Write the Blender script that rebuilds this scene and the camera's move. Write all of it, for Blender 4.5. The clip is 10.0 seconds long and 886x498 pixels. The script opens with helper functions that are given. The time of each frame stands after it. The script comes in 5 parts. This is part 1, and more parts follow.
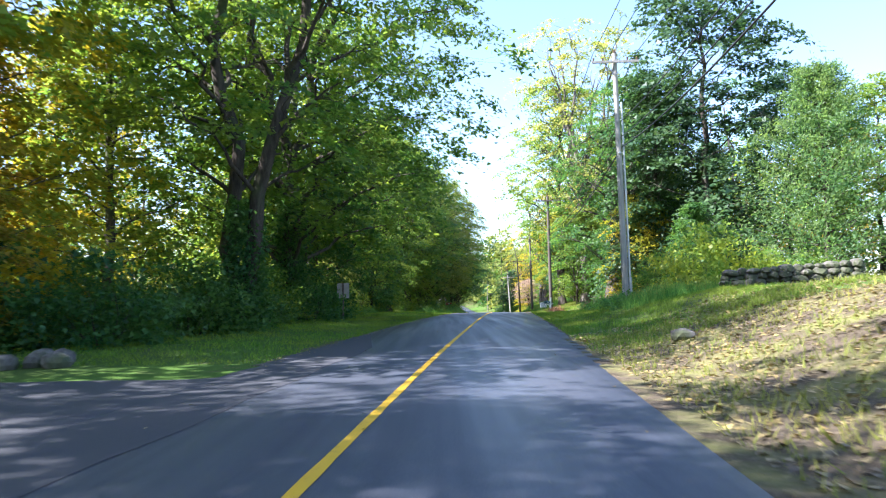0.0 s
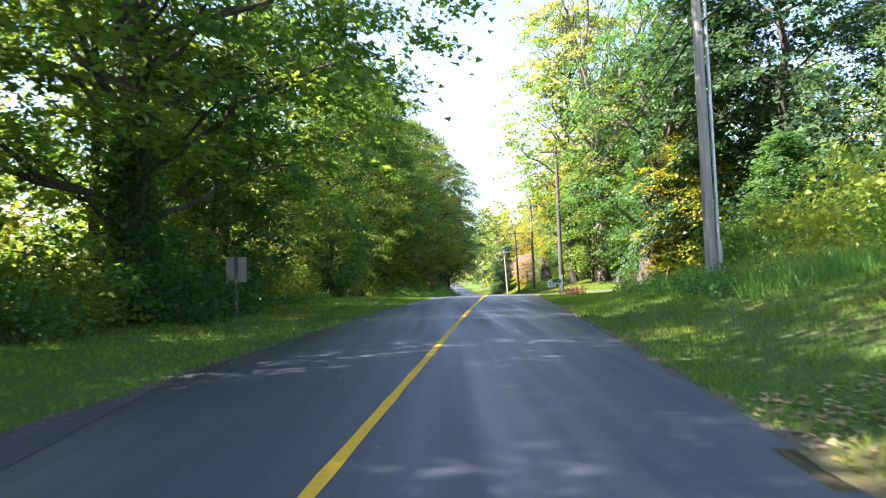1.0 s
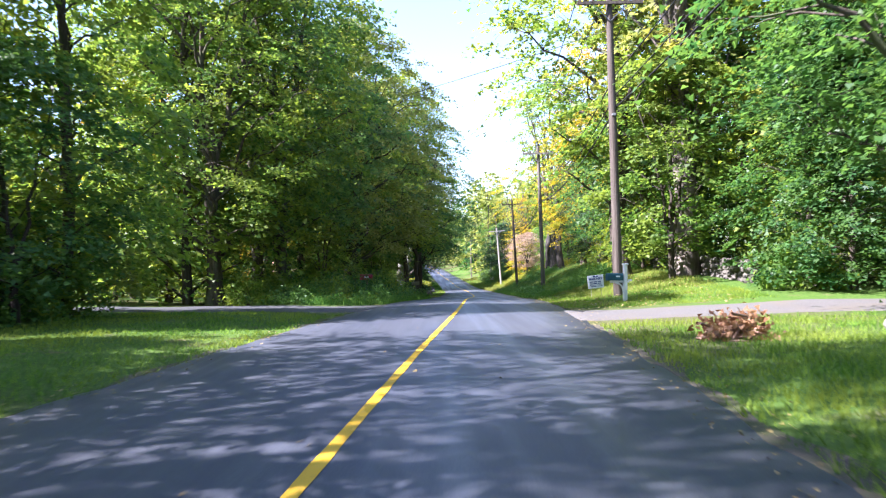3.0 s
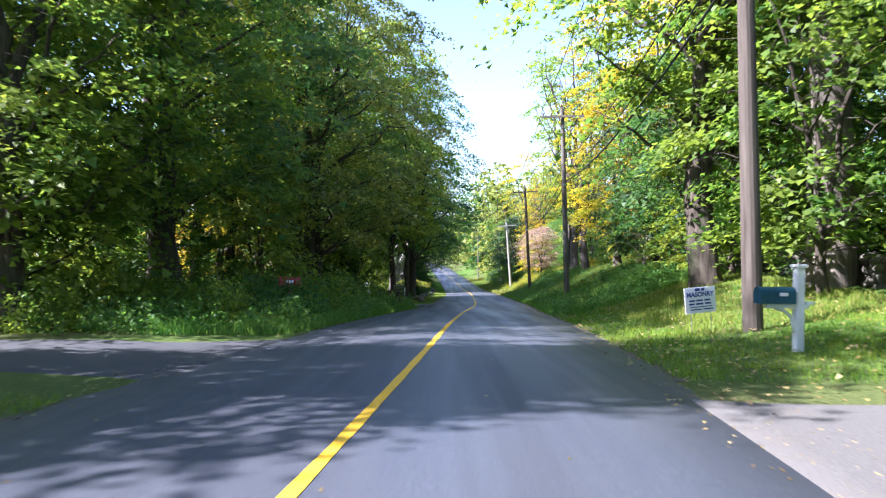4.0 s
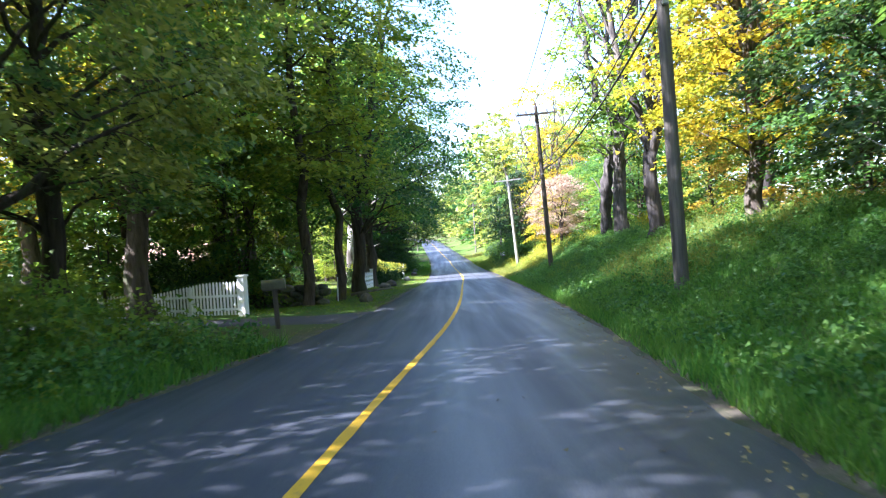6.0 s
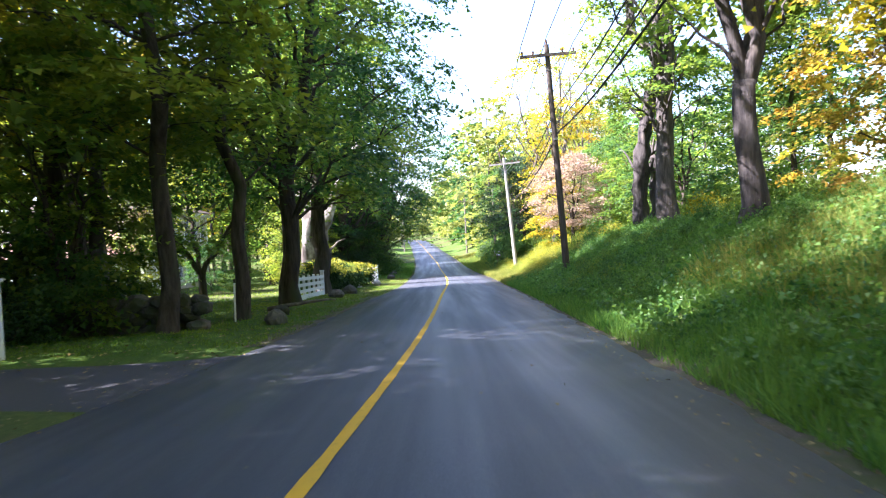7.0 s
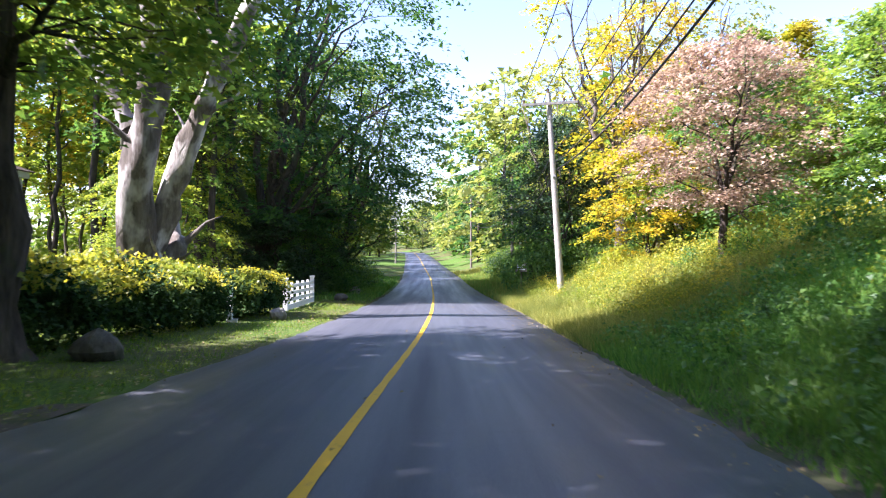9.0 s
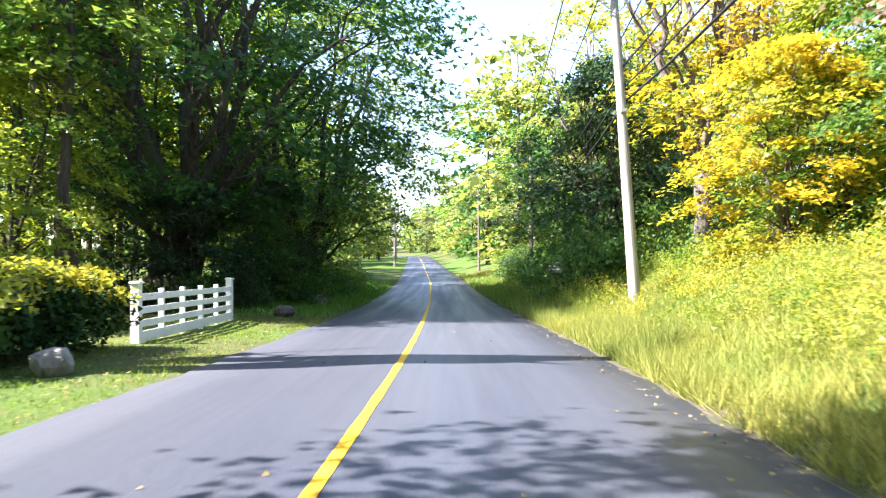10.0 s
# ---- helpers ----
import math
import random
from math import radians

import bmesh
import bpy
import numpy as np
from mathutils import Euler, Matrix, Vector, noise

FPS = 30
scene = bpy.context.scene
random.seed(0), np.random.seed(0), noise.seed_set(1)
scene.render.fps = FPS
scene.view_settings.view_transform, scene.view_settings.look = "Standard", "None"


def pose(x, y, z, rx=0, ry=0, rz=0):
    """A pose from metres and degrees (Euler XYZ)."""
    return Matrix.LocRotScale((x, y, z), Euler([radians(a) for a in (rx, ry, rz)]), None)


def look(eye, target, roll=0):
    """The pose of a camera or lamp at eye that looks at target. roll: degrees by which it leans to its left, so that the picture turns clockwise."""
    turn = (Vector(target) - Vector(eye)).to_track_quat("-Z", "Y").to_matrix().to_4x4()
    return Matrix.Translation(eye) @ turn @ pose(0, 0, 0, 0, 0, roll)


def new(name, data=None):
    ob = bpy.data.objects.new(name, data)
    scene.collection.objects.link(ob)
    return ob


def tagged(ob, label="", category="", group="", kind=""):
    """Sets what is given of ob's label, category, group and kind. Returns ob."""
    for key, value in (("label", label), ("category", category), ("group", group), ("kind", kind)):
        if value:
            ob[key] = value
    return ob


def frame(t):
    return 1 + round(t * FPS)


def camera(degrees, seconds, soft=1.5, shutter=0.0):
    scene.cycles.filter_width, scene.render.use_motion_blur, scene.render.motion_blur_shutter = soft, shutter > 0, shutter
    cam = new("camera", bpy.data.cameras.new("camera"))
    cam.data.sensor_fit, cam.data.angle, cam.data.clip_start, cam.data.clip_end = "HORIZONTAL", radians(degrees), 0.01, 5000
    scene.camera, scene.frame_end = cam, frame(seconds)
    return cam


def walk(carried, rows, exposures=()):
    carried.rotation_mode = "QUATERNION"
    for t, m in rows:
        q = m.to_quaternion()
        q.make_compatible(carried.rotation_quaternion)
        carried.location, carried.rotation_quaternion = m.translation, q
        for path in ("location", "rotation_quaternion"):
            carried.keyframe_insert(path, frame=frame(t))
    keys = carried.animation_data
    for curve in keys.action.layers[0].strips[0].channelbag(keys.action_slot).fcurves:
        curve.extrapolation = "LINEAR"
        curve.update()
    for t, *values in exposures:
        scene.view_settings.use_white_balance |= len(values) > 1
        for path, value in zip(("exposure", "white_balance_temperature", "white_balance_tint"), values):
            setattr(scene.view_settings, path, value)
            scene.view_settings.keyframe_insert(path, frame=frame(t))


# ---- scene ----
# The camera, carried in a car along the right-hand lane.
cam = camera(62.0, 10.0, soft=1.15, shutter=0.15)
PATH = [
    (0, (-0.337, -2.337, 1.078), (-0.355, 7.644, 1.705), -0.77),
    (0.5, (0.112, 4.865, 1.089), (0.116, 14.854, 1.558), -1.08),
    (1, (0.605, 12.115, 1.127), (0.653, 22.110, 1.445), -1.54),
    (1.5, (1.169, 19.349, 1.137), (1.259, 29.344, 1.426), -1.55),
    (2, (1.767, 26.510, 1.120), (1.914, 36.506, 1.358), -1.43),
    (2.5, (2.397, 33.549, 1.113), (2.515, 43.548, 1.234), -1.48),
    (2.7, (2.653, 36.369, 1.107), (2.797, 46.367, 1.204), -1.38),
    (3.8, (4.034, 51.069, 0.947), (4.069, 61.068, 1.045), -0.37),
    (4, (4.238, 53.581, 0.905), (4.249, 63.581, 0.985), -0.41),
    (4.5, (4.707, 59.762, 0.800), (4.699, 69.762, 0.776), -1.05),
    (5, (5.132, 65.872, 0.610), (5.070, 75.870, 0.448), -1.64),
    (5.5, (5.543, 71.926, 0.400), (5.502, 81.924, 0.169), -2.95),
    (5.7, (5.716, 74.328, 0.309), (5.697, 84.326, 0.078), -3.40),
    (6.8, (6.651, 87.348, -0.417), (6.731, 97.345, -0.641), -3.01),
    (7, (6.786, 89.807, -0.526), (6.883, 99.804, -0.730), -2.99),
    (7.5, (7.090, 95.946, -0.798), (7.178, 105.944, -0.984), -3.61),
    (8, (7.309, 102.079, -1.097), (7.389, 112.079, -1.201), -3.20),
    (8.5, (7.500, 108.407, -1.351), (7.564, 118.407, -1.409), -1.92),
    (9, (7.699, 114.668, -1.564), (7.753, 124.668, -1.544), -0.06),
    (9.5, (7.874, 120.788, -1.803), (7.847, 130.787, -1.712), 0.42),
    (10, (8.048, 126.807, -2.074), (8.020, 136.807, -1.983), -0.25),
    ]
walk(cam, [(t, look(eye, target, roll)) for t, eye, target, roll in PATH], [(0.0, 2.3, 5750, 19), (0.5, 2.35, 6350, 19), (2.0, 2.85, 6100, 35), (3.7, 2.2, 5700, 25), (4.5, 2.5, 5700, 25), (5.0, 2.7, 6050, 24), (5.5, 2.9, 5500, 22), (7.0, 2.78, 5950, 30), (8.5, 2.3, 6100, 33), (9.0, 2.25, 5950, 31), (9.6, 2.42, 6100, 22), (10.0, 2.62, 6250, 21)])

# ---- sky and sun ----
SUN_DIR = Vector((-0.95, -0.26, 1.0)).normalized()
world = bpy.data.worlds.new("World")
scene.world = world
world.use_nodes = True
wn = world.node_tree
sky = wn.nodes.new("ShaderNodeTexSky")
sky.sky_type = "NISHITA"
sky.sun_disc = False
sky.sun_elevation = math.asin(SUN_DIR.z)
sky.sun_rotation = math.atan2(SUN_DIR.x, SUN_DIR.y)
sky.air_density, sky.dust_density, sky.ozone_density = 1.0, 1.0, 1.6
wn.links.new(sky.outputs[0], wn.nodes["Background"].inputs[0])
wn.nodes["Background"].inputs[1].default_value = 0.1
sun = new("sun", bpy.data.lights.new("sun", "SUN"))
sun.data.energy, sun.data.angle, sun.data.color = 5.0, radians(0.53), (1.0, 0.95, 0.86)
sun.matrix_world = look(SUN_DIR * 50, (0, 0, 0))


# ---- materials ----
class Mat:
    """A small builder for node materials."""

    def __init__(self, name, rough=0.85, metal=0.0, spec=0.3):
        self.m = bpy.data.materials.new(name)
        self.m.use_nodes = True
        self.t = self.m.node_tree
        self.p = self.t.nodes["Principled BSDF"]
        self.p.inputs["Roughness"].default_value = rough
        self.p.inputs["Metallic"].default_value = metal
        self.p.inputs["Specular IOR Level"].default_value = spec
        self.co = self.t.nodes.new("ShaderNodeTexCoord")

    def node(self, kind):
        return self.t.nodes.new(kind)

    def link(self, a, b):
        self.t.links.new(a, b)

    def noise(self, scale, detail=4.0, stretch=None, rough=0.6, space="Object"):
        n = self.node("ShaderNodeTexNoise")
        n.inputs["Scale"].default_value = scale
        n.inputs["Detail"].default_value = detail
        n.inputs["Roughness"].default_value = rough
        source = self.co.outputs[space]
        if stretch:
            mp = self.node("ShaderNodeMapping")
            mp.inputs["Scale"].default_value = stretch
            self.link(source, mp.inputs[0])
            source = mp.outputs[0]
        self.link(source, n.inputs["Vector"])
        return n.outputs["Fac"]

    def ramp(self, fac, stops):
        r = self.node("ShaderNodeValToRGB")
        e = r.color_ramp.elements
        while len(e) < len(stops):
            e.new(0.5)
        for el, (pos, col) in zip(e, stops):
            el.position = pos
            el.color = (*col, 1.0) if not isinstance(col, float) else (col, col, col, 1.0)
        self.link(fac, r.inputs[0])
        return r.outputs[0]

    def mix(self, fac, a, b, blend="MIX"):
        n = self.node("ShaderNodeMix")
        n.data_type, n.blend_type = "RGBA", blend
        for sock, v in ((n.inputs[0], fac), (n.inputs[6], a), (n.inputs[7], b)):
            if isinstance(v, (int, float)):
                sock.default_value = v
            elif isinstance(v, tuple):
                sock.default_value = (*v, 1.0)
            else:
                self.link(v, sock)
        return n.outputs[2]

    def island(self):
        return self.node("ShaderNodeNewGeometry").outputs["Random Per Island"]

    def object_random(self):
        return self.node("ShaderNodeObjectInfo").outputs["Random"]

    def colour(self, c):
        self.link(c, self.p.inputs["Base Color"])
        return self

    def bump(self, fac, strength=0.4, distance=0.02):
        b = self.node("ShaderNodeBump")
        b.inputs["Strength"].default_value = strength
        b.inputs["Distance"].default_value = distance
        self.link(fac, b.inputs["Height"])
        self.link(b.outputs[0], self.p.inputs["Normal"])
        return self


def leaf_material(name, dark, mid, light, accent, accent_share=0.12, through_light=0.6, clump=0.55, glow=(1.3, 1.25, 0.75)):
    """Leaves: colour differs from leaf to leaf and from bough to bough; some light passes through."""
    k = Mat(name, rough=0.46, spec=0.36)
    each = k.ramp(k.island(), [(0.0, dark), (0.45, mid), (0.8, light), (1.0, light)])
    bough = k.ramp(k.noise(clump, 3.0), [(0.40, 0.0), (0.62, 1.0)])
    some = k.node("ShaderNodeMath")
    some.operation = "MULTIPLY"
    some.inputs[1].default_value = accent_share * 2.2
    k.link(bough, some.inputs[0])
    col = k.mix(some.outputs[0], each, accent)
    tone = k.ramp(k.object_random(), [(0.0, (0.80, 0.86, 0.80)), (1.0, (1.14, 1.08, 1.0))])
    col = k.mix(1.0, col, tone, "MULTIPLY")
    k.colour(col)
    tr = k.node("ShaderNodeBsdfTranslucent")
    k.link(k.mix(1.0, col, glow, "MULTIPLY"), tr.inputs["Color"])
    mx = k.node("ShaderNodeMixShader")
    mx.inputs[0].default_value = through_light
    k.link(k.p.outputs[0], mx.inputs[1])
    k.link(tr.outputs[0], mx.inputs[2])
    k.link(mx.outputs[0], k.t.nodes["Material Output"].inputs["Surface"])
    return k.m


LEAF = {
    "dark": leaf_material("leaf_dark_green", (0.024, 0.085, 0.034), (0.044, 0.138, 0.05), (0.085, 0.20, 0.062), (0.15, 0.25, 0.045), 0.2),
    "green": leaf_material("leaf_green", (0.046, 0.127, 0.036), (0.090, 0.20, 0.047), (0.17, 0.29, 0.06), (0.32, 0.34, 0.045), 0.2, 0.64),
    "lime": leaf_material("leaf_yellow_green", (0.070, 0.17, 0.034), (0.135, 0.255, 0.045), (0.24, 0.34, 0.06), (0.42, 0.39, 0.033), 0.22),
    "yellow": leaf_material("leaf_yellow", (0.26, 0.22, 0.0204), (0.48, 0.37, 0.0238), (0.60, 0.47, 0.0374), (0.2, 0.26, 0.0272), 0.42),
    "gold": leaf_material("leaf_gold", (0.32, 0.2, 0.0204), (0.52, 0.34, 0.0272), (0.66, 0.46, 0.051), (0.24, 0.24, 0.034), 0.25),
    "orange": leaf_material("leaf_orange", (0.24, 0.15, 0.034), (0.42, 0.26, 0.0425), (0.56, 0.36, 0.068), (0.2, 0.26, 0.034), 0.4),
    "pink": leaf_material("leaf_dusty_pink", (0.23, 0.155, 0.125), (0.385, 0.28, 0.235), (0.52, 0.425, 0.365), (0.34, 0.27, 0.13), 0.2, 0.4, glow=(1.1, 1.02, 0.97)),
    # Hedge leaves are near black: shade on the hedge's front is in the colour.
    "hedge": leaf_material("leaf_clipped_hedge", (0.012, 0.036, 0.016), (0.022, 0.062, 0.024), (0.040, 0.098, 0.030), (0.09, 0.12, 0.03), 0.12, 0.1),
    "pale": leaf_material("leaf_pale_green", (0.13, 0.19, 0.0595), (0.22, 0.28, 0.0935), (0.34, 0.38, 0.136), (0.36, 0.33, 0.068), 0.2),
    "weed": leaf_material("leaf_weed_green", (0.034, 0.115, 0.034), (0.064, 0.188, 0.048), (0.125, 0.27, 0.062), (0.22, 0.32, 0.07), 0.13, 0.5),
    "deep": leaf_material("leaf_deep_green", (0.018, 0.052, 0.030), (0.032, 0.082, 0.040), (0.06, 0.12, 0.05), (0.10, 0.16, 0.05), 0.15, 0.4),
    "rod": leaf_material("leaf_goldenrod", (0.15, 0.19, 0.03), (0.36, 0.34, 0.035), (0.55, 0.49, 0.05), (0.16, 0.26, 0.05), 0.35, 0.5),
    "blue": leaf_material("leaf_blue_green", (0.052, 0.135, 0.064), (0.095, 0.21, 0.092), (0.16, 0.29, 0.12), (0.27, 0.32, 0.09), 0.15, 0.66),
}

for matted in (LEAF["hedge"],):
    shader = matted.node_tree.nodes["Principled BSDF"]
    shader.inputs["Specular IOR Level"].default_value = 0.1
    shader.inputs["Roughness"].default_value = 0.75


def bark(name, dark, light, patch=None, cover=0.5):
    k = Mat(name, rough=0.95, spec=0.15)
    ridges = k.noise(7.0, 6.0, (1.0, 1.0, 0.16), 0.7)
    col = k.ramp(ridges, [(0.32, dark), (0.68, light)])
    if patch:
        col = k.mix(k.ramp(k.noise(1.1, 4.0, (1, 1, 0.5)), [(cover - 0.06, 0.0), (cover + 0.06, 1.0)]), col, patch)
    k.colour(k.mix(1.0, col, k.ramp(k.object_random(), [(0.0, 0.75), (1.0, 1.2)]), "MULTIPLY"))
    k.bump(ridges, 0.9, 0.05)
    return k.m


BARK = bark("bark_brown", (0.026, 0.022, 0.018), (0.115, 0.095, 0.078), (0.07, 0.085, 0.045), 0.58)
BARK_GREY = bark("bark_grey", (0.055, 0.048, 0.042), (0.25, 0.215, 0.185), (0.09, 0.08, 0.07), 0.55)
BARK_PALE = bark("bark_pale", (0.10, 0.085, 0.07), (0.36, 0.33, 0.29), (0.11, 0.09, 0.07), 0.54)
BARK_DUSK = bark("bark_dark_grey", (0.03, 0.028, 0.03), (0.13, 0.118, 0.112), (0.19, 0.165, 0.14), 0.6)
SNAG = bark("bark_peeling_white", (0.07, 0.06, 0.05), (0.19, 0.17, 0.145), (0.45, 0.43, 0.40), 0.53)

k = Mat("asphalt", rough=0.58, spec=0.42)
fine = k.noise(70.0, 6.0)
patch = k.noise(0.22, 4.0, (1.0, 0.35, 1.0))
col = k.ramp(fine, [(0.25, (0.023, 0.028, 0.041)), (0.5, (0.048, 0.056, 0.075)), (0.78, (0.114, 0.121, 0.142))])
col = k.mix(k.ramp(patch, [(0.42, 0.0), (0.62, 0.35)]), col, (0.092, 0.094, 0.100))
streak = k.noise(0.9, 3.0, (1.6, 0.05, 1.0))
col = k.mix(k.ramp(streak, [(0.45, 0.0), (0.7, 0.45)]), col, (0.028, 0.032, 0.042))
k.link(k.ramp(streak, [(0.35, 0.44), (0.7, 0.66)]), k.p.inputs["Roughness"])
cell = k.node("ShaderNodeTexVoronoi")
cell.feature = "DISTANCE_TO_EDGE"
cell.inputs["Scale"].default_value = 0.33
k.link(k.co.outputs["Object"], cell.inputs["Vector"])
crack = k.ramp(cell.outputs["Distance"], [(0.0, 1.0), (0.006, 0.0)])
here = k.mix(1.0, crack, k.ramp(k.noise(0.25, 2.0), [(0.55, 0.0), (0.65, 0.4)]), "MULTIPLY")
col = k.mix(here, col, (0.03, 0.03, 0.032))
k.colour(col).bump(fine, 0.35, 0.006)
ASPHALT = k.m
k = Mat("asphalt_dark_apron", rough=0.85, spec=0.3)
fine = k.noise(60.0, 6.0)
k.colour(k.ramp(fine, [(0.25, (0.032, 0.034, 0.040)), (0.6, (0.062, 0.064, 0.071)), (0.85, (0.115, 0.114, 0.116))])).bump(fine, 0.4, 0.006)
APRON = k.m
k = Mat("asphalt_worn_pale", rough=0.9, spec=0.2)
fine = k.noise(50.0, 6.0)
col = k.ramp(fine, [(0.25, (0.07, 0.067, 0.063)), (0.6, (0.125, 0.12, 0.114)), (0.85, (0.21, 0.20, 0.185))])
k.colour(k.mix(k.ramp(k.noise(0.9, 4.0), [(0.45, 0.0), (0.65, 0.5)]), col, (0.13, 0.11, 0.08))).bump(fine, 0.5, 0.01)
DRIVE = k.m
k = Mat("road_paint_yellow", rough=0.7, spec=0.3)
wear = k.noise(9.0, 6.0, None, 0.75)
k.colour(k.mix(k.ramp(wear, [(0.56, 0.0), (0.74, 0.75)]), (0.64, 0.38, 0.018), (0.12, 0.105, 0.08)))
PAINT = k.m
k = Mat("soil_and_turf", rough=0.95, spec=0.1)
big, mid, fine = k.noise(0.12, 4.0), k.noise(1.3, 5.0), k.noise(18.0, 6.0)
turf = k.ramp(fine, [(0.3, (0.036, 0.08, 0.016)), (0.55, (0.072, 0.135, 0.024)), (0.75, (0.135, 0.19, 0.036))])
soil = k.ramp(fine, [(0.3, (0.07, 0.05, 0.03)), (0.6, (0.16, 0.12, 0.075)), (0.8, (0.30, 0.24, 0.15))])
mould = k.ramp(k.noise(0.05, 3.0), [(0.46, 0.0), (0.58, 0.75)])
k.colour(k.mix(mould, k.mix(k.ramp(mid, [(0.58, 0.0), (0.72, 0.7)]), turf, soil), k.mix(0.5, soil, (0.05, 0.06, 0.02)))).bump(fine, 0.8, 0.04)
GROUND = k.m
k = Mat("sandy_shoulder", rough=0.95, spec=0.1)
fine, mid = k.noise(40.0, 6.0, None, 0.75), k.noise(2.2, 4.0)
sand = k.ramp(fine, [(0.3, (0.06, 0.052, 0.04)), (0.55, (0.125, 0.108, 0.085)), (0.75, (0.24, 0.21, 0.165))])
k.colour(k.mix(k.ramp(mid, [(0.45, 0.0), (0.6, 0.8)]), sand, (0.065, 0.085, 0.03))).bump(fine, 0.9, 0.015)
SHOULDER = k.m
k = Mat("leaf_litter_soil", rough=0.95, spec=0.1)
fine, mid = k.noise(14.0, 6.0, None, 0.75), k.noise(0.9, 4.0)
dry = k.ramp(fine, [(0.3, (0.045, 0.034, 0.024)), (0.52, (0.105, 0.083, 0.056)), (0.72, (0.23, 0.185, 0.125))])
k.colour(k.mix(k.ramp(mid, [(0.45, 0.0), (0.65, 0.75)]), dry, (0.20, 0.20, 0.065))).bump(fine, 0.9, 0.04)
LITTER = k.m


def grass_material(name, dark, mid, light, accent, share):
    m = leaf_material(name, dark, mid, light, accent, share, 0.4, 0.35)
    m.node_tree.nodes["Principled BSDF"].inputs["Specular IOR Level"].default_value = 0.12
    m.node_tree.nodes["Principled BSDF"].inputs["Roughness"].default_value = 0.7
    return m


GRASS = grass_material("grass_green", (0.044, 0.13, 0.022), (0.090, 0.21, 0.032), (0.18, 0.31, 0.042), (0.31, 0.33, 0.05), 0.22)
GRASS_TALL = grass_material("grass_tall", (0.044, 0.15, 0.036), (0.086, 0.24, 0.050), (0.16, 0.325, 0.066), (0.23, 0.30, 0.07), 0.12)
GRASS_DRY = grass_material("grass_dry_yellow", (0.15, 0.17, 0.045), (0.28, 0.29, 0.07), (0.44, 0.42, 0.125), (0.14, 0.20, 0.05), 0.3)
FALLEN = leaf_material("fallen_leaves", (0.09, 0.06, 0.03), (0.19, 0.14, 0.07), (0.33, 0.25, 0.12), (0.34, 0.25, 0.05), 0.2, 0.1)

DEAD_LEAF = leaf_material("dead_reddish_leaves", (0.14, 0.06, 0.035), (0.26, 0.12, 0.07), (0.36, 0.20, 0.12), (0.30, 0.22, 0.10), 0.2, 0.2)

k = Mat("pole_wood", rough=0.9, spec=0.15)
grain = k.noise(9.0, 6.0, (1.0, 1.0, 0.06), 0.7)
col = k.ramp(grain, [(0.3, (0.11, 0.097, 0.083)), (0.7, (0.26, 0.235, 0.205))])
k.colour(k.mix(1.0, col, k.ramp(k.object_random(), [(0.0, 0.7), (1.0, 1.25)]), "MULTIPLY")).bump(grain, 0.5, 0.01)
POLE = k.m
# A paler copy of the pole wood: sunlight on two poles is painted in.
k = Mat("pole_wood_sunlit", rough=0.9, spec=0.15)
grain = k.noise(9.0, 6.0, (1.0, 1.0, 0.06), 0.7)
k.colour(k.ramp(grain, [(0.3, (0.19, 0.183, 0.165)), (0.7, (0.39, 0.375, 0.335))])).bump(grain, 0.5, 0.01)
POLE_GREY = k.m
k = Mat("pole_wood_dark", rough=0.9, spec=0.15)
grain = k.noise(9.0, 6.0, (1.0, 1.0, 0.06), 0.7)
k.colour(k.ramp(grain, [(0.3, (0.055, 0.045, 0.038)), (0.7, (0.14, 0.12, 0.10))])).bump(grain, 0.5, 0.01)
POLE_DARK = k.m


def plain(name, col, rough=0.6, metal=0.0, var=0.12, scale=6.0, spec=0.3, bump=0.1):
    k = Mat(name, rough, metal, spec)
    n = k.noise(scale, 5.0)
    lo, hi = tuple(c * (1 - var) for c in col), tuple(min(1.0, c * (1 + var)) for c in col)
    k.colour(k.ramp(n, [(0.3, lo), (0.7, hi)]))
    if bump:
        k.bump(n, bump, 0.01)
    return k.m


WHITE = plain("white_paint_weathered", (0.74, 0.75, 0.76), 0.6, 0, 0.10, 4.0)
WHITE_FENCE = plain("white_fence_paint", (0.78, 0.79, 0.80), 0.55, 0, 0.07, 5.0)
STEEL = plain("galvanised_steel", (0.42, 0.43, 0.44), 0.45, 0.7, 0.15, 12.0)
DARK_METAL = plain("dark_green_steel_post", (0.04, 0.05, 0.045), 0.6, 0.3)
CABLE = plain("cable_black", (0.02, 0.02, 0.022), 0.6)
GLASSY = plain("brown_glazed_ceramic", (0.10, 0.06, 0.045), 0.25)
TEAL = plain("mailbox_teal_paint", (0.018, 0.075, 0.11), 0.4, 0, 0.15, 8.0)
OLIVE = plain("mailbox_olive_paint", (0.13, 0.125, 0.075), 0.6, 0, 0.2, 8.0)
RED = plain("mailbox_red_paint", (0.24, 0.020, 0.022), 0.4, 0, 0.15, 8.0)
SIGN_WHITE = plain("sign_white_plastic", (0.72, 0.74, 0.80), 0.5, 0, 0.04)
SIGN_BLUE = plain("sign_blue_print", (0.03, 0.05, 0.20), 0.5, 0, 0.05)
SIGN_GREY = plain("sign_back_aluminium", (0.25, 0.235, 0.205), 0.5, 0.3)
STONE = bark("field_stone", (0.065, 0.06, 0.052), (0.185, 0.17, 0.15), (0.07, 0.08, 0.045), 0.54)
STONE_PALE = bark("boulder_granite", (0.17, 0.155, 0.145), (0.38, 0.355, 0.33), (0.14, 0.14, 0.105), 0.62)
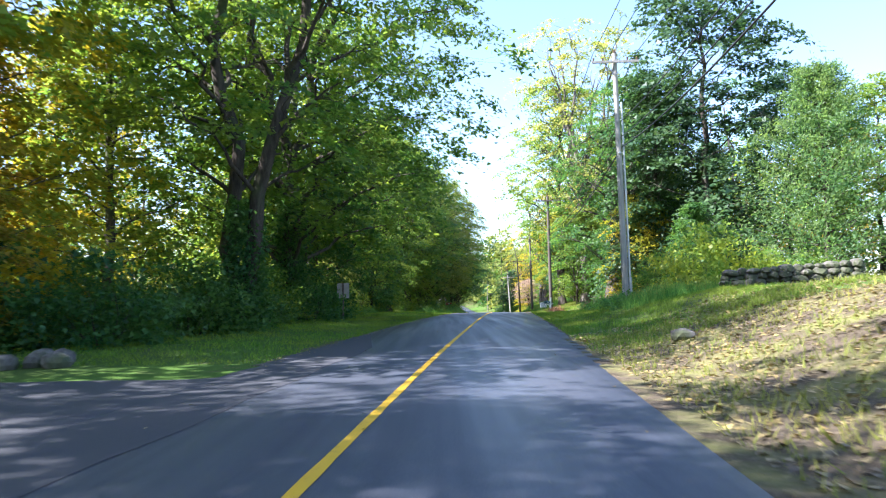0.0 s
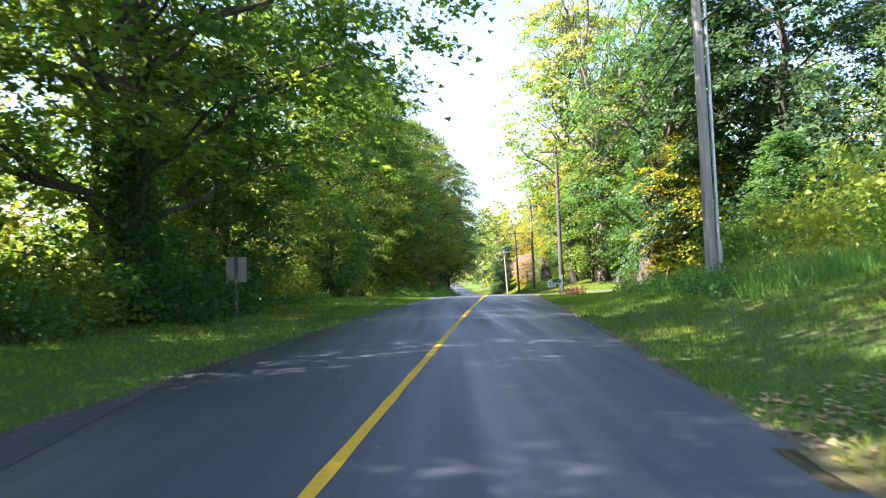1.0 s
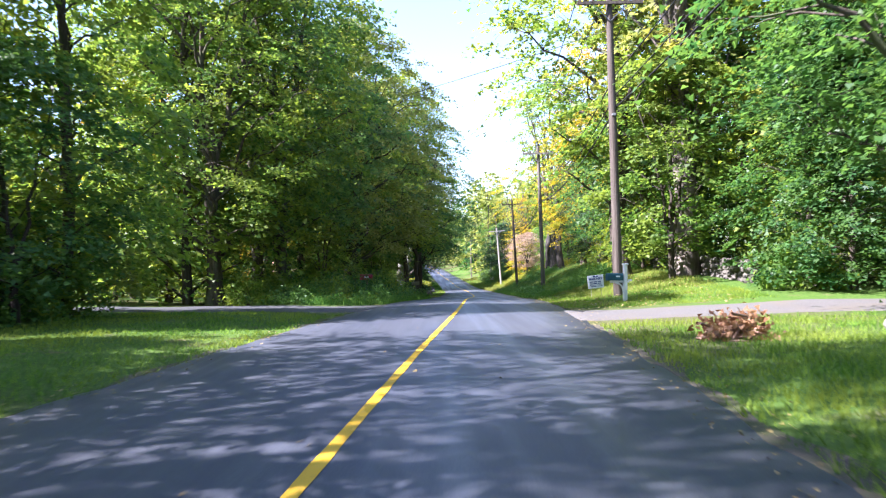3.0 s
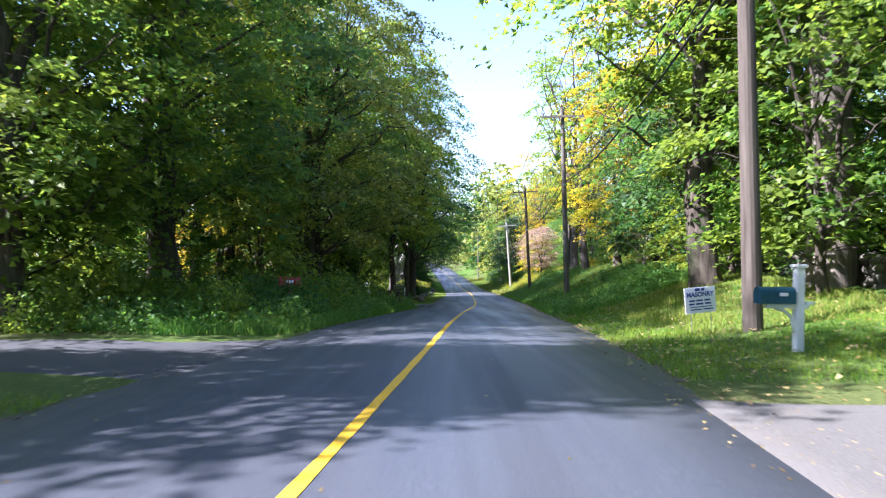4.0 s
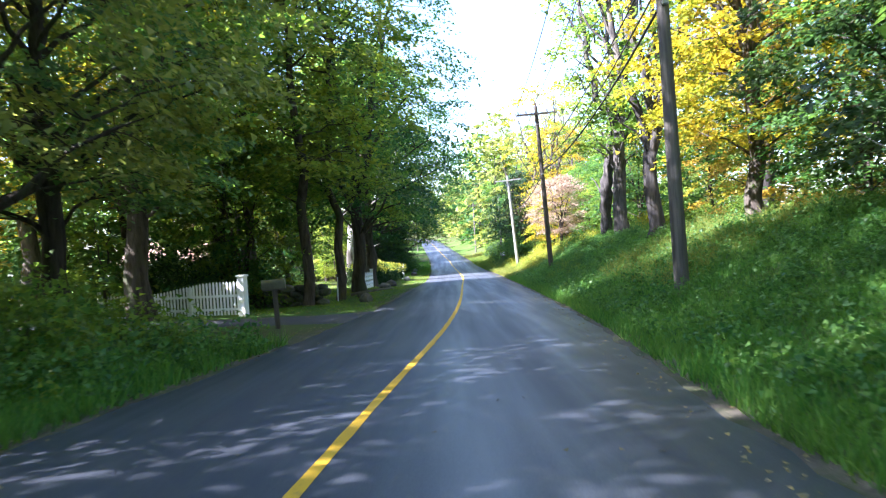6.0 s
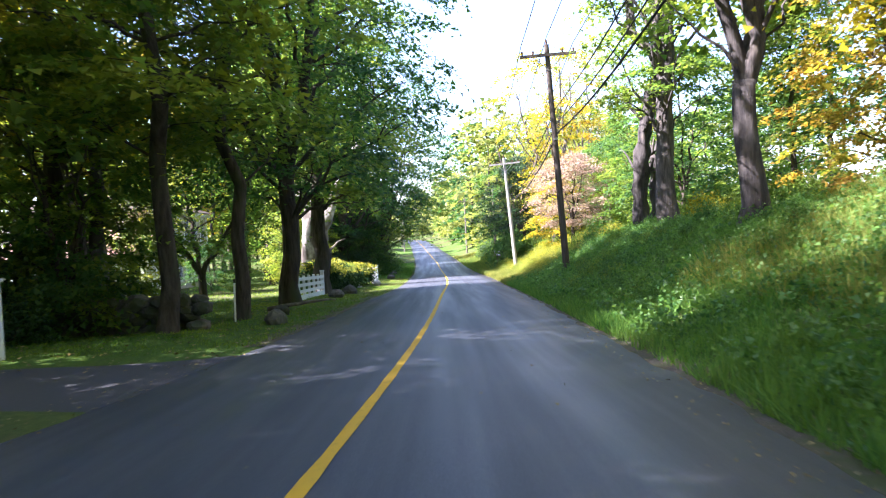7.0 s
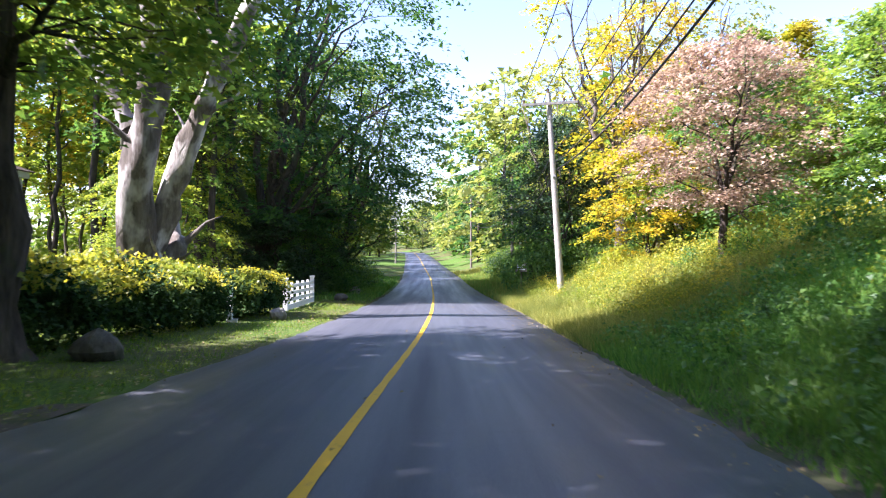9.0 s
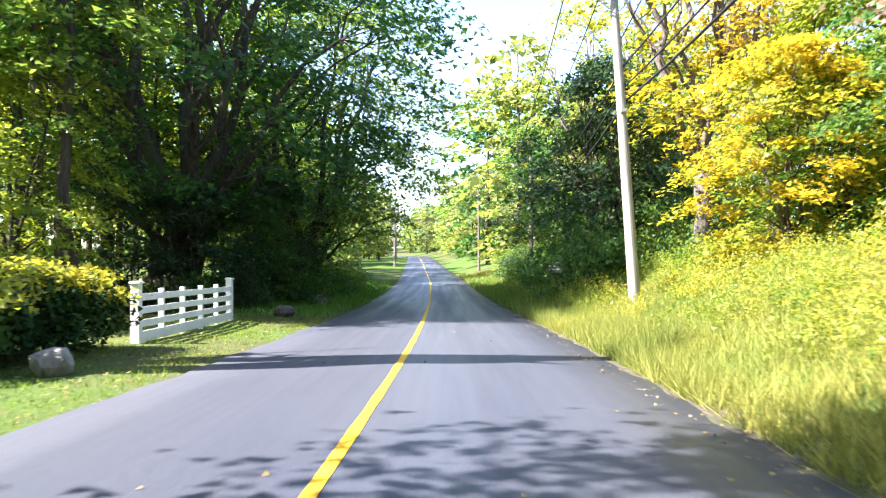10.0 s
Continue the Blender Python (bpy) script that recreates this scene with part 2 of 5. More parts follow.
SIDING = plain("house_siding_beige", (0.50, 0.46, 0.38), 0.7, 0, 0.05, 3.0)
ROOF = plain("roof_shingle_brown", (0.075, 0.06, 0.05), 0.9, 0, 0.3, 20.0, 0.2, 0.6)
ROOF_RED = plain("porch_roof_red_brown", (0.33, 0.20, 0.16), 0.9, 0, 0.2, 14.0, 0.2, 0.5)
PANE = Mat("window_glass", 0.06, 0.0, 0.6)
PANE.p.inputs["Base Color"].default_value = (0.035, 0.045, 0.055, 1)
PANE = PANE.m
BRUSHWOOD = plain("dead_brushwood", (0.26, 0.16, 0.11), 0.9, 0, 0.4, 9.0)


# ---- mesh helpers ----
def mesh_of(name, verts, faces, material, smooth=False):
    me = bpy.data.meshes.new(name)
    me.from_pydata([tuple(v) for v in verts], [], faces)
    me.materials.append(material)
    if smooth:
        me.polygons.foreach_set("use_smooth", [True] * len(me.polygons))
    me.update()
    return me


def quads_mesh(name, corners, material):
    """A mesh of free quads from an (n, 4, 3) array."""
    n = len(corners)
    me = bpy.data.meshes.new(name)
    me.vertices.add(4 * n)
    me.vertices.foreach_set("co", np.ascontiguousarray(corners, np.float32).ravel())
    me.loops.add(4 * n)
    me.loops.foreach_set("vertex_index", np.arange(4 * n, dtype=np.int32))
    me.polygons.add(n)
    me.polygons.foreach_set("loop_start", np.arange(0, 4 * n, 4, dtype=np.int32))
    me.materials.append(material)
    me.update(calc_edges=True)
    return me


def tris_mesh(name, corners, material):
    n = len(corners)
    me = bpy.data.meshes.new(name)
    me.vertices.add(3 * n)
    me.vertices.foreach_set("co", np.ascontiguousarray(corners, np.float32).ravel())
    me.loops.add(3 * n)
    me.loops.foreach_set("vertex_index", np.arange(3 * n, dtype=np.int32))
    me.polygons.add(n)
    me.polygons.foreach_set("loop_start", np.arange(0, 3 * n, 3, dtype=np.int32))
    me.materials.append(material)
    me.update(calc_edges=True)
    return me


def child(name, me, parent, label="", m=None):
    ob = new(name, me)
    ob.parent = parent
    if m is not None:
        ob.matrix_basis = m
    return tagged(ob, label) if label else ob


def bm_box(bm, sx, sy, sz, m=Matrix(), bevel=0.0):
    made = bmesh.ops.create_cube(bm, size=1.0, matrix=m @ Matrix.Diagonal((sx, sy, sz, 1)))
    if bevel:
        edges = list({e for v in made["verts"] for e in v.link_edges})
        bmesh.ops.bevel(bm, geom=edges, offset=bevel, segments=2, affect="EDGES")


def bm_tube(bm, r1, r2, length, m=Matrix(), sides=12):
    bmesh.ops.create_cone(bm, cap_ends=True, segments=sides, radius1=r1, radius2=r2, depth=length, matrix=m)


def part(name, bm, material, parent, label="", m=None, smooth=False):
    me = bpy.data.meshes.new(name)
    bm.to_mesh(me)
    bm.free()
    me.materials.append(material)
    if smooth:
        me.polygons.foreach_set("use_smooth", [True] * len(me.polygons))
    return child(name, me, parent, label, m)


def box_part(name, sx, sy, sz, m, material, parent, label="", bevel=0.006):
    bm = bmesh.new()
    bm_box(bm, sx, sy, sz, Matrix(), bevel)
    return part(name, bm, material, parent, label, m)


def tube_part(name, r1, r2, length, m, material, parent, label="", sides=14):
    bm = bmesh.new()
    bm_tube(bm, r1, r2, length, Matrix(), sides)
    return part(name, bm, material, parent, label, m)


# ---- the lie of the land ----
C_Y = [-400, -40, 2, 4.5, 9.6, 16, 21.4, 37.3, 42, 50, 57.5, 63.6, 71, 76, 84.9, 92, 100, 108.5, 118.7, 130.5, 139.7, 156, 186, 268, 340, 420, 450, 520, 3000]
C_X = [-20, -4.25, -1.25, -1.06, -0.67, -0.14, 0.32, 1.66, 2.08, 2.75, 3.47, 3.93, 4.36, 4.68, 5.22, 5.91, 6.34, 6.66, 6.93, 7.33, 7.47, 7.4, 6.9, 3.6, 0.0, -14, -40, -130, -2000]
Z_Y = [-400, -40, -2.3, 12.1, 26.5, 33.5, 51.1, 59.8, 65.9, 71.9, 87.3, 95.9, 102.1, 108.4, 114.7, 120.8, 126.8, 140, 150, 160, 175, 190, 230, 270, 330, 3000]
Z_Z = [-6, -0.5, -0.1, -0.05, -0.06, -0.07, -0.23, -0.38, -0.57, -0.78, -1.6, -1.98, -2.28, -2.53, -2.74, -2.98, -3.25, -3.65, -3.95, -4.2, -4.35, -4.25, -3.75, -3.1, -2.3, 4]
TABLE_Y = np.arange(-400.0, 3000.0, 1.0)


def smoothed(ys, vs):
    v = np.interp(TABLE_Y, ys, vs)
    w = np.exp(-0.5 * (np.arange(-9, 10) / 3.2) ** 2)
    return np.convolve(np.pad(v, 9, mode="edge"), w / w.sum(), mode="valid")


TABLE_X, TABLE_Z = smoothed(C_Y, C_X), smoothed(Z_Y, Z_Z)


def road_x(y):
    return np.interp(y, TABLE_Y, TABLE_X)


def road_z(y):
    return np.interp(y, TABLE_Y, TABLE_Z)


def ease(v):
    v = np.clip(v, 0.0, 1.0)
    return v * v * (3 - 2 * v)


BANK_Y = [-400, -10, 5, 20, 33, 46, 52, 58, 66, 76, 90, 106, 122, 133, 150, 175, 250, 3000]
BANK_H = [0.8, 1.2, 1.5, 1.35, 0.95, 0.45, 0.1, 0.0, 0.5, 1.3, 1.9, 2.2, 2.3, 1.9, 1.5, 1.2, 0.8, 0.5]


def wobble(x, y):
    return (np.sin(0.31 * x + 0.17 * y) + np.sin(0.73 * y - 0.41 * x + 1.3) * 0.6 + np.sin(1.9 * x + 1.3 * y) * 0.25 + np.sin(2.7 * y - 1.1 * x) * 0.2)


def ground_z(x, y):
    """The height of the land at a place, apart from the road's own surface."""
    x, y = np.asarray(x, float), np.asarray(y, float)
    d = x - road_x(y)
    z = road_z(y) - 0.028 * np.minimum(np.abs(d), 3.2) * 0.6
    right = np.interp(y, BANK_Y, BANK_H)
    z = z + right * ease((d - 3.1) / 6.2) + 0.05 * np.clip(d - 9, 0, 60) * ease((right - 0.1) / 0.6)
    z = z + 0.10 * ease((-d - 3.4) / 3.0) + 0.5 * ease((-d - 9) / 22.0)
    rough = ease((np.abs(d) - 3.3) / 2.5)
    return z + 0.045 * wobble(x, y) * rough


def spot(d, y, up=0.0):
    """A place d metres right of the yellow line at distance y along the road, on the ground."""
    x = float(road_x(y)) + d
    return Vector((x, y, float(ground_z(x, y)) + up))


def draped(name, d0, d1, y0, y1, lift, material, ny, nd, label, category, bend=None):
    """A sheet laid over the land between two edges, each an offset from the yellow line as a function of y."""
    verts, faces = [], []
    for j in range(ny + 1):
        y = y0 + (y1 - y0) * j / ny
        for i in range(nd + 1):
            d = d0(y) + (d1(y) - d0(y)) * i / nd
            p = spot(d, y)
            verts.append((p.x, p.y, p.z + lift))
    for j in range(ny):
        for i in range(nd):
            a = j * (nd + 1) + i
            faces.append((a, a + 1, a + nd + 2, a + nd + 1))
    return tagged(new(name, mesh_of(name, verts, faces, material, True)), label, category, kind="structure")


# The ground is one sheet to the horizon.
GD = [-1500, -700, -350, -200, -120, -80, -55, -40, -32, -26, -22, -19, -16, -14, -12, -10.5, -9, -8, -7, -6, -5, -4.4, -3.9, -3.5, -3.2, -2.9, -2.4, 0,
      2.4, 2.9, 3.2, 3.5, 3.9, 4.4, 5, 5.6, 6.2, 7, 7.8, 8.6, 9.5, 10.5, 12, 14, 16, 19, 22, 26, 32, 40, 55, 80, 120, 200, 350, 700, 1500]
GY = [-390, -200, -120, -80, -55, -40, -30, -22, -16] + [float(v) for v in np.arange(-12, 190, 0.9)] + [195, 205, 220, 240, 265, 300, 350, 420, 550, 800, 1200, 2000, 2900]
verts, faces = [], []
for y in GY:
    for d in GD:
        x = float(road_x(y)) + d
        verts.append((x, y, float(ground_z(x, y)) - (0.10 if abs(d) < 2.5 else 0.0)))
for j in range(len(GY) - 1):
    for i in range(len(GD) - 1):
        a = j * len(GD) + i
        faces.append((a, a + 1, a + len(GD) + 1, a + len(GD)))
tagged(new("ground", mesh_of("ground", verts, faces, GROUND, True)), "grassy and leafy woodland ground beside the road", "ground", kind="structure")


def edge_jitter(y, s):
    return 0.035 * math.sin(1.3 * y + s) + 0.03 * math.sin(4.3 * y + 2 * s) + 0.025 * math.sin(9.1 * y + 3 * s)


# The road, with a light crown and ragged edges.
verts, faces = [], []
ROAD_Y = [-390, -200, -100, -60, -40, -25] + [float(v) for v in np.arange(-15, 200, 0.5)] + [205, 212, 220, 230, 245, 260, 280, 300, 330, 360, 400, 450, 520]
LEFT_Y, LEFT_D = [-400, 12, 20, 30, 45, 60, 75, 95, 105, 130, 3000], [-2.95, -2.95, -3.05, -3.15, -3.2, -3.0, -2.85, -2.85, -2.75, -2.75, -2.75]
for y in ROAD_Y:
    dl, dr = float(np.interp(y, LEFT_Y, LEFT_D)) + edge_jitter(y, 0.4), 2.98 + edge_jitter(y, 2.1)
    x0, z0 = float(road_x(y)), float(road_z(y))
    for f in (-1.02, -1.0, -0.66, -0.33, 0.0, 0.33, 0.66, 1.0, 1.02):
        d = abs(f) * (dl if f < 0 else dr)
        drop = 0.14 if abs(f) > 1.01 else 0.0
        verts.append((x0 + d, y, z0 - 0.028 * min(abs(d), 3.2) * 0.6 + 0.012 - drop))
for j in range(len(ROAD_Y) - 1):
    for i in range(8):
        a = j * 9 + i
        faces.append((a, a + 1, a + 10, a + 9))
tagged(new("road", mesh_of("road", verts, faces, ASPHALT, True)), "grey worn asphalt country road with crumbling edges", "road", kind="structure")

# The yellow centre line.
verts, faces = [], []
for n, y in enumerate(ROAD_Y):
    x0, z0 = float(road_x(y)), float(road_z(y)) + 0.012 + 0.005
    w = 0.05 + 0.004 * math.sin(3.1 * y) + 0.003 * math.sin(7.7 * y)
    verts += [(x0 - w, y, z0 - 0.001), (x0 + w, y, z0 - 0.001)]
    if n:
        a = 2 * n
        faces.append((a - 2, a - 1, a + 1, a))
tagged(new("road_line", mesh_of("road_line", verts, faces, PAINT)), "worn yellow painted centre line on asphalt", "road marking", kind="structure")


def drive(name, side, y_near, y_far, mouth, length, material, lift, label, skew=0.0):
    """A side drive that leaves the road at right angles, wider where it meets it."""
    verts, faces = [], []
    n = 26
    for i in range(n + 1):
        s = (i / n) ** 1.6
        d = side * (2.72 + s * length)
        widen = mouth * math.exp(-s * length / 1.6)
        for j in range(9):
            f = j / 8
            y = (y_near - widen) + ((y_far + widen) - (y_near - widen)) * f + skew * s * length
            p = spot(d, y)
            out = 0.0 if 0 < j < 8 and 0 < i < n else -0.08
            verts.append((p.x, p.y + edge_jitter(i * 0.7, j) * (1 if j in (0, 8) else 0), p.z + lift + out))
    for i in range(n):
        for j in range(8):
            a = i * 9 + j
            faces.append((a, a + 9, a + 10, a + 1) if side > 0 else (a, a + 1, a + 10, a + 9))
    return tagged(new(name, mesh_of(name, verts, faces, material, True)), label, "driveway", kind="structure")


drive("driveway", -1, 2.4, 8.8, 1.0, 30, APRON, 0.02, "dark asphalt side road opening onto the road")
drive("driveway", -1, 62.6, 67.2, 1.4, 26, APRON, 0.02, "shaded dark asphalt driveway between bushes")
drive("driveway", 1, 56.6, 60.2, 0.9, 26, DRIVE, 0.02, "pale worn asphalt driveway beside the mailbox")
drive("driveway", -1, 97.4, 101.2, 1.0, 18, APRON, 0.02, "dark worn asphalt driveway beside the picket fence")
draped("road_patch", lambda y: -3.0 + edge_jitter(y, 0.4), lambda y: min(-1.65 + 0.04 * math.sin(1.7 * y), -1.65 - 0.19 * (y - 14.0)), -8.0, 20.9, 0.017, APRON, 60, 3, "darker asphalt patch along the side road mouth", "road patch")


# ---- trees ----
class Wood:
    """Gathers tapered tubes into one mesh."""

    def __init__(self):
        self.v, self.f, self.n = [], [], 0

    def tube(self, pts, radii, sides=7):
        pts = [Vector(p) for p in pts]
        ring = []
        for i, p in enumerate(pts):
            ahead = (pts[min(i + 1, len(pts) - 1)] - pts[max(i - 1, 0)]).normalized()
            u = ahead.cross(Vector((0.3, 1, 0.1))).normalized()
            w = ahead.cross(u)
            for s in range(sides):
                a = 2 * math.pi * s / sides
                r = radii[i] * (1 + 0.12 * math.sin(3 * a + i * 0.9))
                self.v.append(p + u * (r * math.cos(a)) + w * (r * math.sin(a)))
            ring.append(self.n)
            self.n += sides
        for i in range(len(pts) - 1):
            for s in range(sides):
                t = (s + 1) % sides
                self.f.append((ring[i] + s, ring[i] + t, ring[i + 1] + t, ring[i + 1] + s))
        self.f.append(tuple(ring[-1] + s for s in range(sides)))

    def mesh(self, name, material):
        return mesh_of(name, self.v, self.f, material, True)


def leaves(rng, centres, count, size, spread, flat=0.5, up=0.75, droop=0.0):
    """Leaf quads scattered in soft clumps round the centres, with most of them facing up."""
    c = np.repeat(np.asarray(centres, float), count, axis=0)
    n = len(c)
    off = rng.normal(size=(n, 3)) * np.array([spread, spread, spread * flat])
    p = c + off
    p[:, 2] -= droop * np.hypot(off[:, 0], off[:, 1])
    nrm = rng.normal(size=(n, 3)) * (1 - up) + np.array([0, 0, up])
    nrm += 0.35 * off / max(spread, 0.01) * (1 - up)
    nrm /= np.linalg.norm(nrm, axis=1)[:, None]
    t = np.cross(nrm, rng.normal(size=(n, 3)))
    t /= np.linalg.norm(t, axis=1)[:, None] + 1e-9
    b = np.cross(nrm, t)
    s = size * rng.uniform(0.65, 1.35, n)[:, None]
    return np.stack([p - t * s, p + b * s * 0.72 + t * s * 0.45, p - b * s * 0.72 + t * s * 0.55], 1)


def bent(rng, start, way, length, n, lift=0.0, wander=0.10):
    """A limb's line: it bends up or down by lift and wanders a little."""
    pts, p, w = [Vector(start)], Vector(start), Vector(way).normalized()
    for i in range(n):
        w = (w + Vector((rng.normal() * wander, rng.normal() * wander, lift / n + rng.normal() * wander * 0.6))).normalized()
        p = p + w * (length / n)
        pts.append(p.copy())
    return pts


def arch(a, b, up, n, rng, wander=0.05):
    """A limb from a to b that arches upward on the way and wanders a little."""
    a, b = Vector(a), Vector(b)
    mid = a.lerp(b, 0.5) + Vector((0, 0, up))
    far = (b - a).length * wander
    pts = []
    for i in range(n + 1):
        f = i / n
        p = a * (1 - f) ** 2 + mid * (2 * f * (1 - f)) + b * f ** 2
        if 0 < i < n:
            p = p + Vector((rng.normal(), rng.normal(), rng.normal() * 0.6)) * far
        pts.append(p)
    return pts


def girth_at(shape, f):
    """How wide the crown is at a share f of its height."""
    if shape == "cone":
        return 1.05 - 0.85 * f
    if shape == "column":
        return 0.92 if f < 0.7 else 0.92 - 1.6 * (f - 0.7)
    if shape == "vase":
        return min(0.45 + 0.75 * f, 1.0) * (1.0 if f < 0.8 else 1.0 - 2.0 * (f - 0.8))
    return math.sqrt(max(0.06, 1 - (2 * f - 0.9) ** 2 / 1.25))


def tree_meshes(seed, height, base, reach, girth, leaders=1, fork=0.35, splay=0.35, limbs=24, sprays=150, count=64, size=0.12, disc=0.8, droop=0.3, gaps=0.0, rise=0.5, shape="round", bark_m=None, lean=0.03, inner=0.25, sway=(0.0, 0.0)):
    """Trunk and crown of one broadleaf tree, its foot at the origin: leaders, arching limbs, twigs and level sprays of leaves."""
    rng = np.random.default_rng(seed)
    wood = Wood()
    axis = []
    top = Vector((sway[0], sway[1], height * 0.94))
    az0 = rng.uniform(0, 6.28) if leaders != 2 else 0.0
    fork_at = Vector((top.x * fork * 0.5 + rng.normal() * lean, top.y * fork * 0.5 + rng.normal() * lean, height * fork))
    flare = [1.6, 1.12, 1.0, 0.96, 0.92, 0.88]
    if leaders == 1:
        line = arch((0, 0, -0.25), top, 0, 14, rng, 0.006)
        rad = [girth * (1 - 0.85 * (i / 14) ** 1.1) * (1.5 if i == 0 else 1.0) for i in range(15)]
        line.insert(1, line[0].lerp(line[1], 0.35))
        rad.insert(1, girth * 1.08)
        wood.tube(line, rad, 11)
        axis += list(zip(line, rad))
    else:
        line = arch((0, 0, -0.25), fork_at, 0, 5, rng, 0.012)
        wood.tube(line, [girth * f for f in flare], 12)
        axis += [(p, girth) for p in line]
        for i in range(leaders):
            az = az0 + i * 6.283 / leaders + rng.uniform(-0.3, 0.3)
            out = reach * splay * (0.35 if leaders == 2 and i == 1 else rng.uniform(0.7, 1.2))
            end = Vector((top.x + math.cos(az) * out, top.y + math.sin(az) * out, height * rng.uniform(0.82, 0.95)))
            ld = arch(fork_at - Vector((0, 0, girth)), end, -0.04 * height * (1 if leaders > 2 else 0.3), 10, rng, 0.015)
            g = girth * (0.78 if leaders == 2 else 0.64)
            rad = [g * (1 - 0.84 * (j / 10) ** 1.05) for j in range(11)]
            wood.tube(ld, rad, 9)
            axis += list(zip(ld, rad))
    ax = np.array([p for p, r in axis])
    ar = np.array([r for p, r in axis])
    samples = []
    for k_ in range(limbs):
        f = (k_ + rng.uniform(0.1, 0.9)) / limbs * 0.95
        az = k_ * 2.39996 + rng.uniform(-0.5, 0.5)
        r = reach * girth_at(shape, f) * rng.uniform(0.55, 0.85)
        z = base + (height - base) * f
        end = Vector((top.x * z / height + math.cos(az) * r, top.y * z / height + math.sin(az) * r, z))
        zs = max(base * 0.7, z - rise * r)
        i = int(np.argmin(np.abs(ax[:, 2] - zs) * 1.5 + np.hypot(ax[:, 0] - end.x, ax[:, 1] - end.y)))
        limb = arch(ax[i], end, 0.16 * r, 7, rng, 0.03)
        r0 = max(0.02, min(ar[i] * 0.6, girth * 0.36 * (r / reach) ** 0.7))
        rad = [r0 * (1 - 0.88 * j / 7) for j in range(8)]
        wood.tube(limb, rad, 6)
        samples += [(p, q) for p, q in zip(limb[2:], rad[2:])]
    samples += [(p, r) for p, r in axis if p.z > base + 0.45 * (height - base)]
    sp = np.array([p for p, r in samples])
    sr = np.array([r for p, r in samples])
    centres, outs = [], []
    shift = Vector((seed * 3.7, seed * 1.3, 0))
    tries = 0
    while len(centres) < sprays and tries < sprays * 6:
        tries += 1
        f = rng.uniform(0.0, 1.0)
        az = rng.uniform(0, 6.283)
        full = girth_at(shape, f) * (1 + 0.22 * noise.noise(Vector((math.cos(az) * 1.4, math.sin(az) * 1.4, f * 5)) + shift))
        r = reach * full * math.sqrt(rng.uniform(inner ** 2, 1.0))
        z = base + (height - base) * f
        p = Vector((top.x * z / height + math.cos(az) * r, top.y * z / height + math.sin(az) * r, z))
        if noise.noise(p * 0.42 + shift) < gaps - 0.35:
            continue
        q = int(np.argmin(np.hypot(sp[:, 0] - p.x, sp[:, 1] - p.y) + 1.3 * np.abs(sp[:, 2] - p.z + 0.4)))
        twig = arch(sp[q], p, 0.12 * (p - Vector(sp[q])).length, 3, rng, 0.05)
        r0 = min(sr[q] * 0.6, 0.03)
        wood.tube(twig, [r0, r0 * 0.75, r0 * 0.5, 0.005], 3)
        centres.append(tuple(p))
        o = p - Vector((top.x * z / height, top.y * z / height, z))
        outs.append((o.x / max(o.length, 0.01), o.y / max(o.length, 0.01)))
    c = np.repeat(np.array(centres), count, axis=0)
    o = np.repeat(np.array(outs), count, axis=0)
    n = len(c)
    wide = np.repeat(disc * rng.uniform(0.65, 1.35, len(centres)), count)
    tip = np.repeat(rng.normal(size=len(centres)) * 0.18 + droop, count)
    u, v = rng.normal(size=n) * 0.55 * wide, rng.normal(size=n) * 0.5 * wide
    h = rng.normal(size=n) * 0.13 * disc - tip * u - 0.14 * (u ** 2 + v ** 2) / disc
    out = np.stack([o[:, 0], o[:, 1], 0 * h], 1)
    side = np.stack([-o[:, 1], o[:, 0], 0 * h], 1)
    p = c + out * u[:, None] + side * v[:, None]
    p[:, 2] += h
    nrm = rng.normal(size=(n, 3)) * 0.42 + out * tip[:, None] + np.array([0, 0, 1.0])
    nrm /= np.linalg.norm(nrm, axis=1)[:, None]
    t = np.cross(nrm, rng.normal(size=(n, 3)))
    t /= np.linalg.norm(t, axis=1)[:, None] + 1e-9
    b = np.cross(nrm, t)
    s = size * rng.uniform(0.6, 1.3, n)[:, None]
    q = np.stack([p - t * s, p + b * s * 0.72 + t * s * 0.45, p - b * s * 0.72 + t * s * 0.55], 1)
    return wood.mesh("trunk", bark_m or BARK), tris_mesh("crown", q, LEAF["green"])


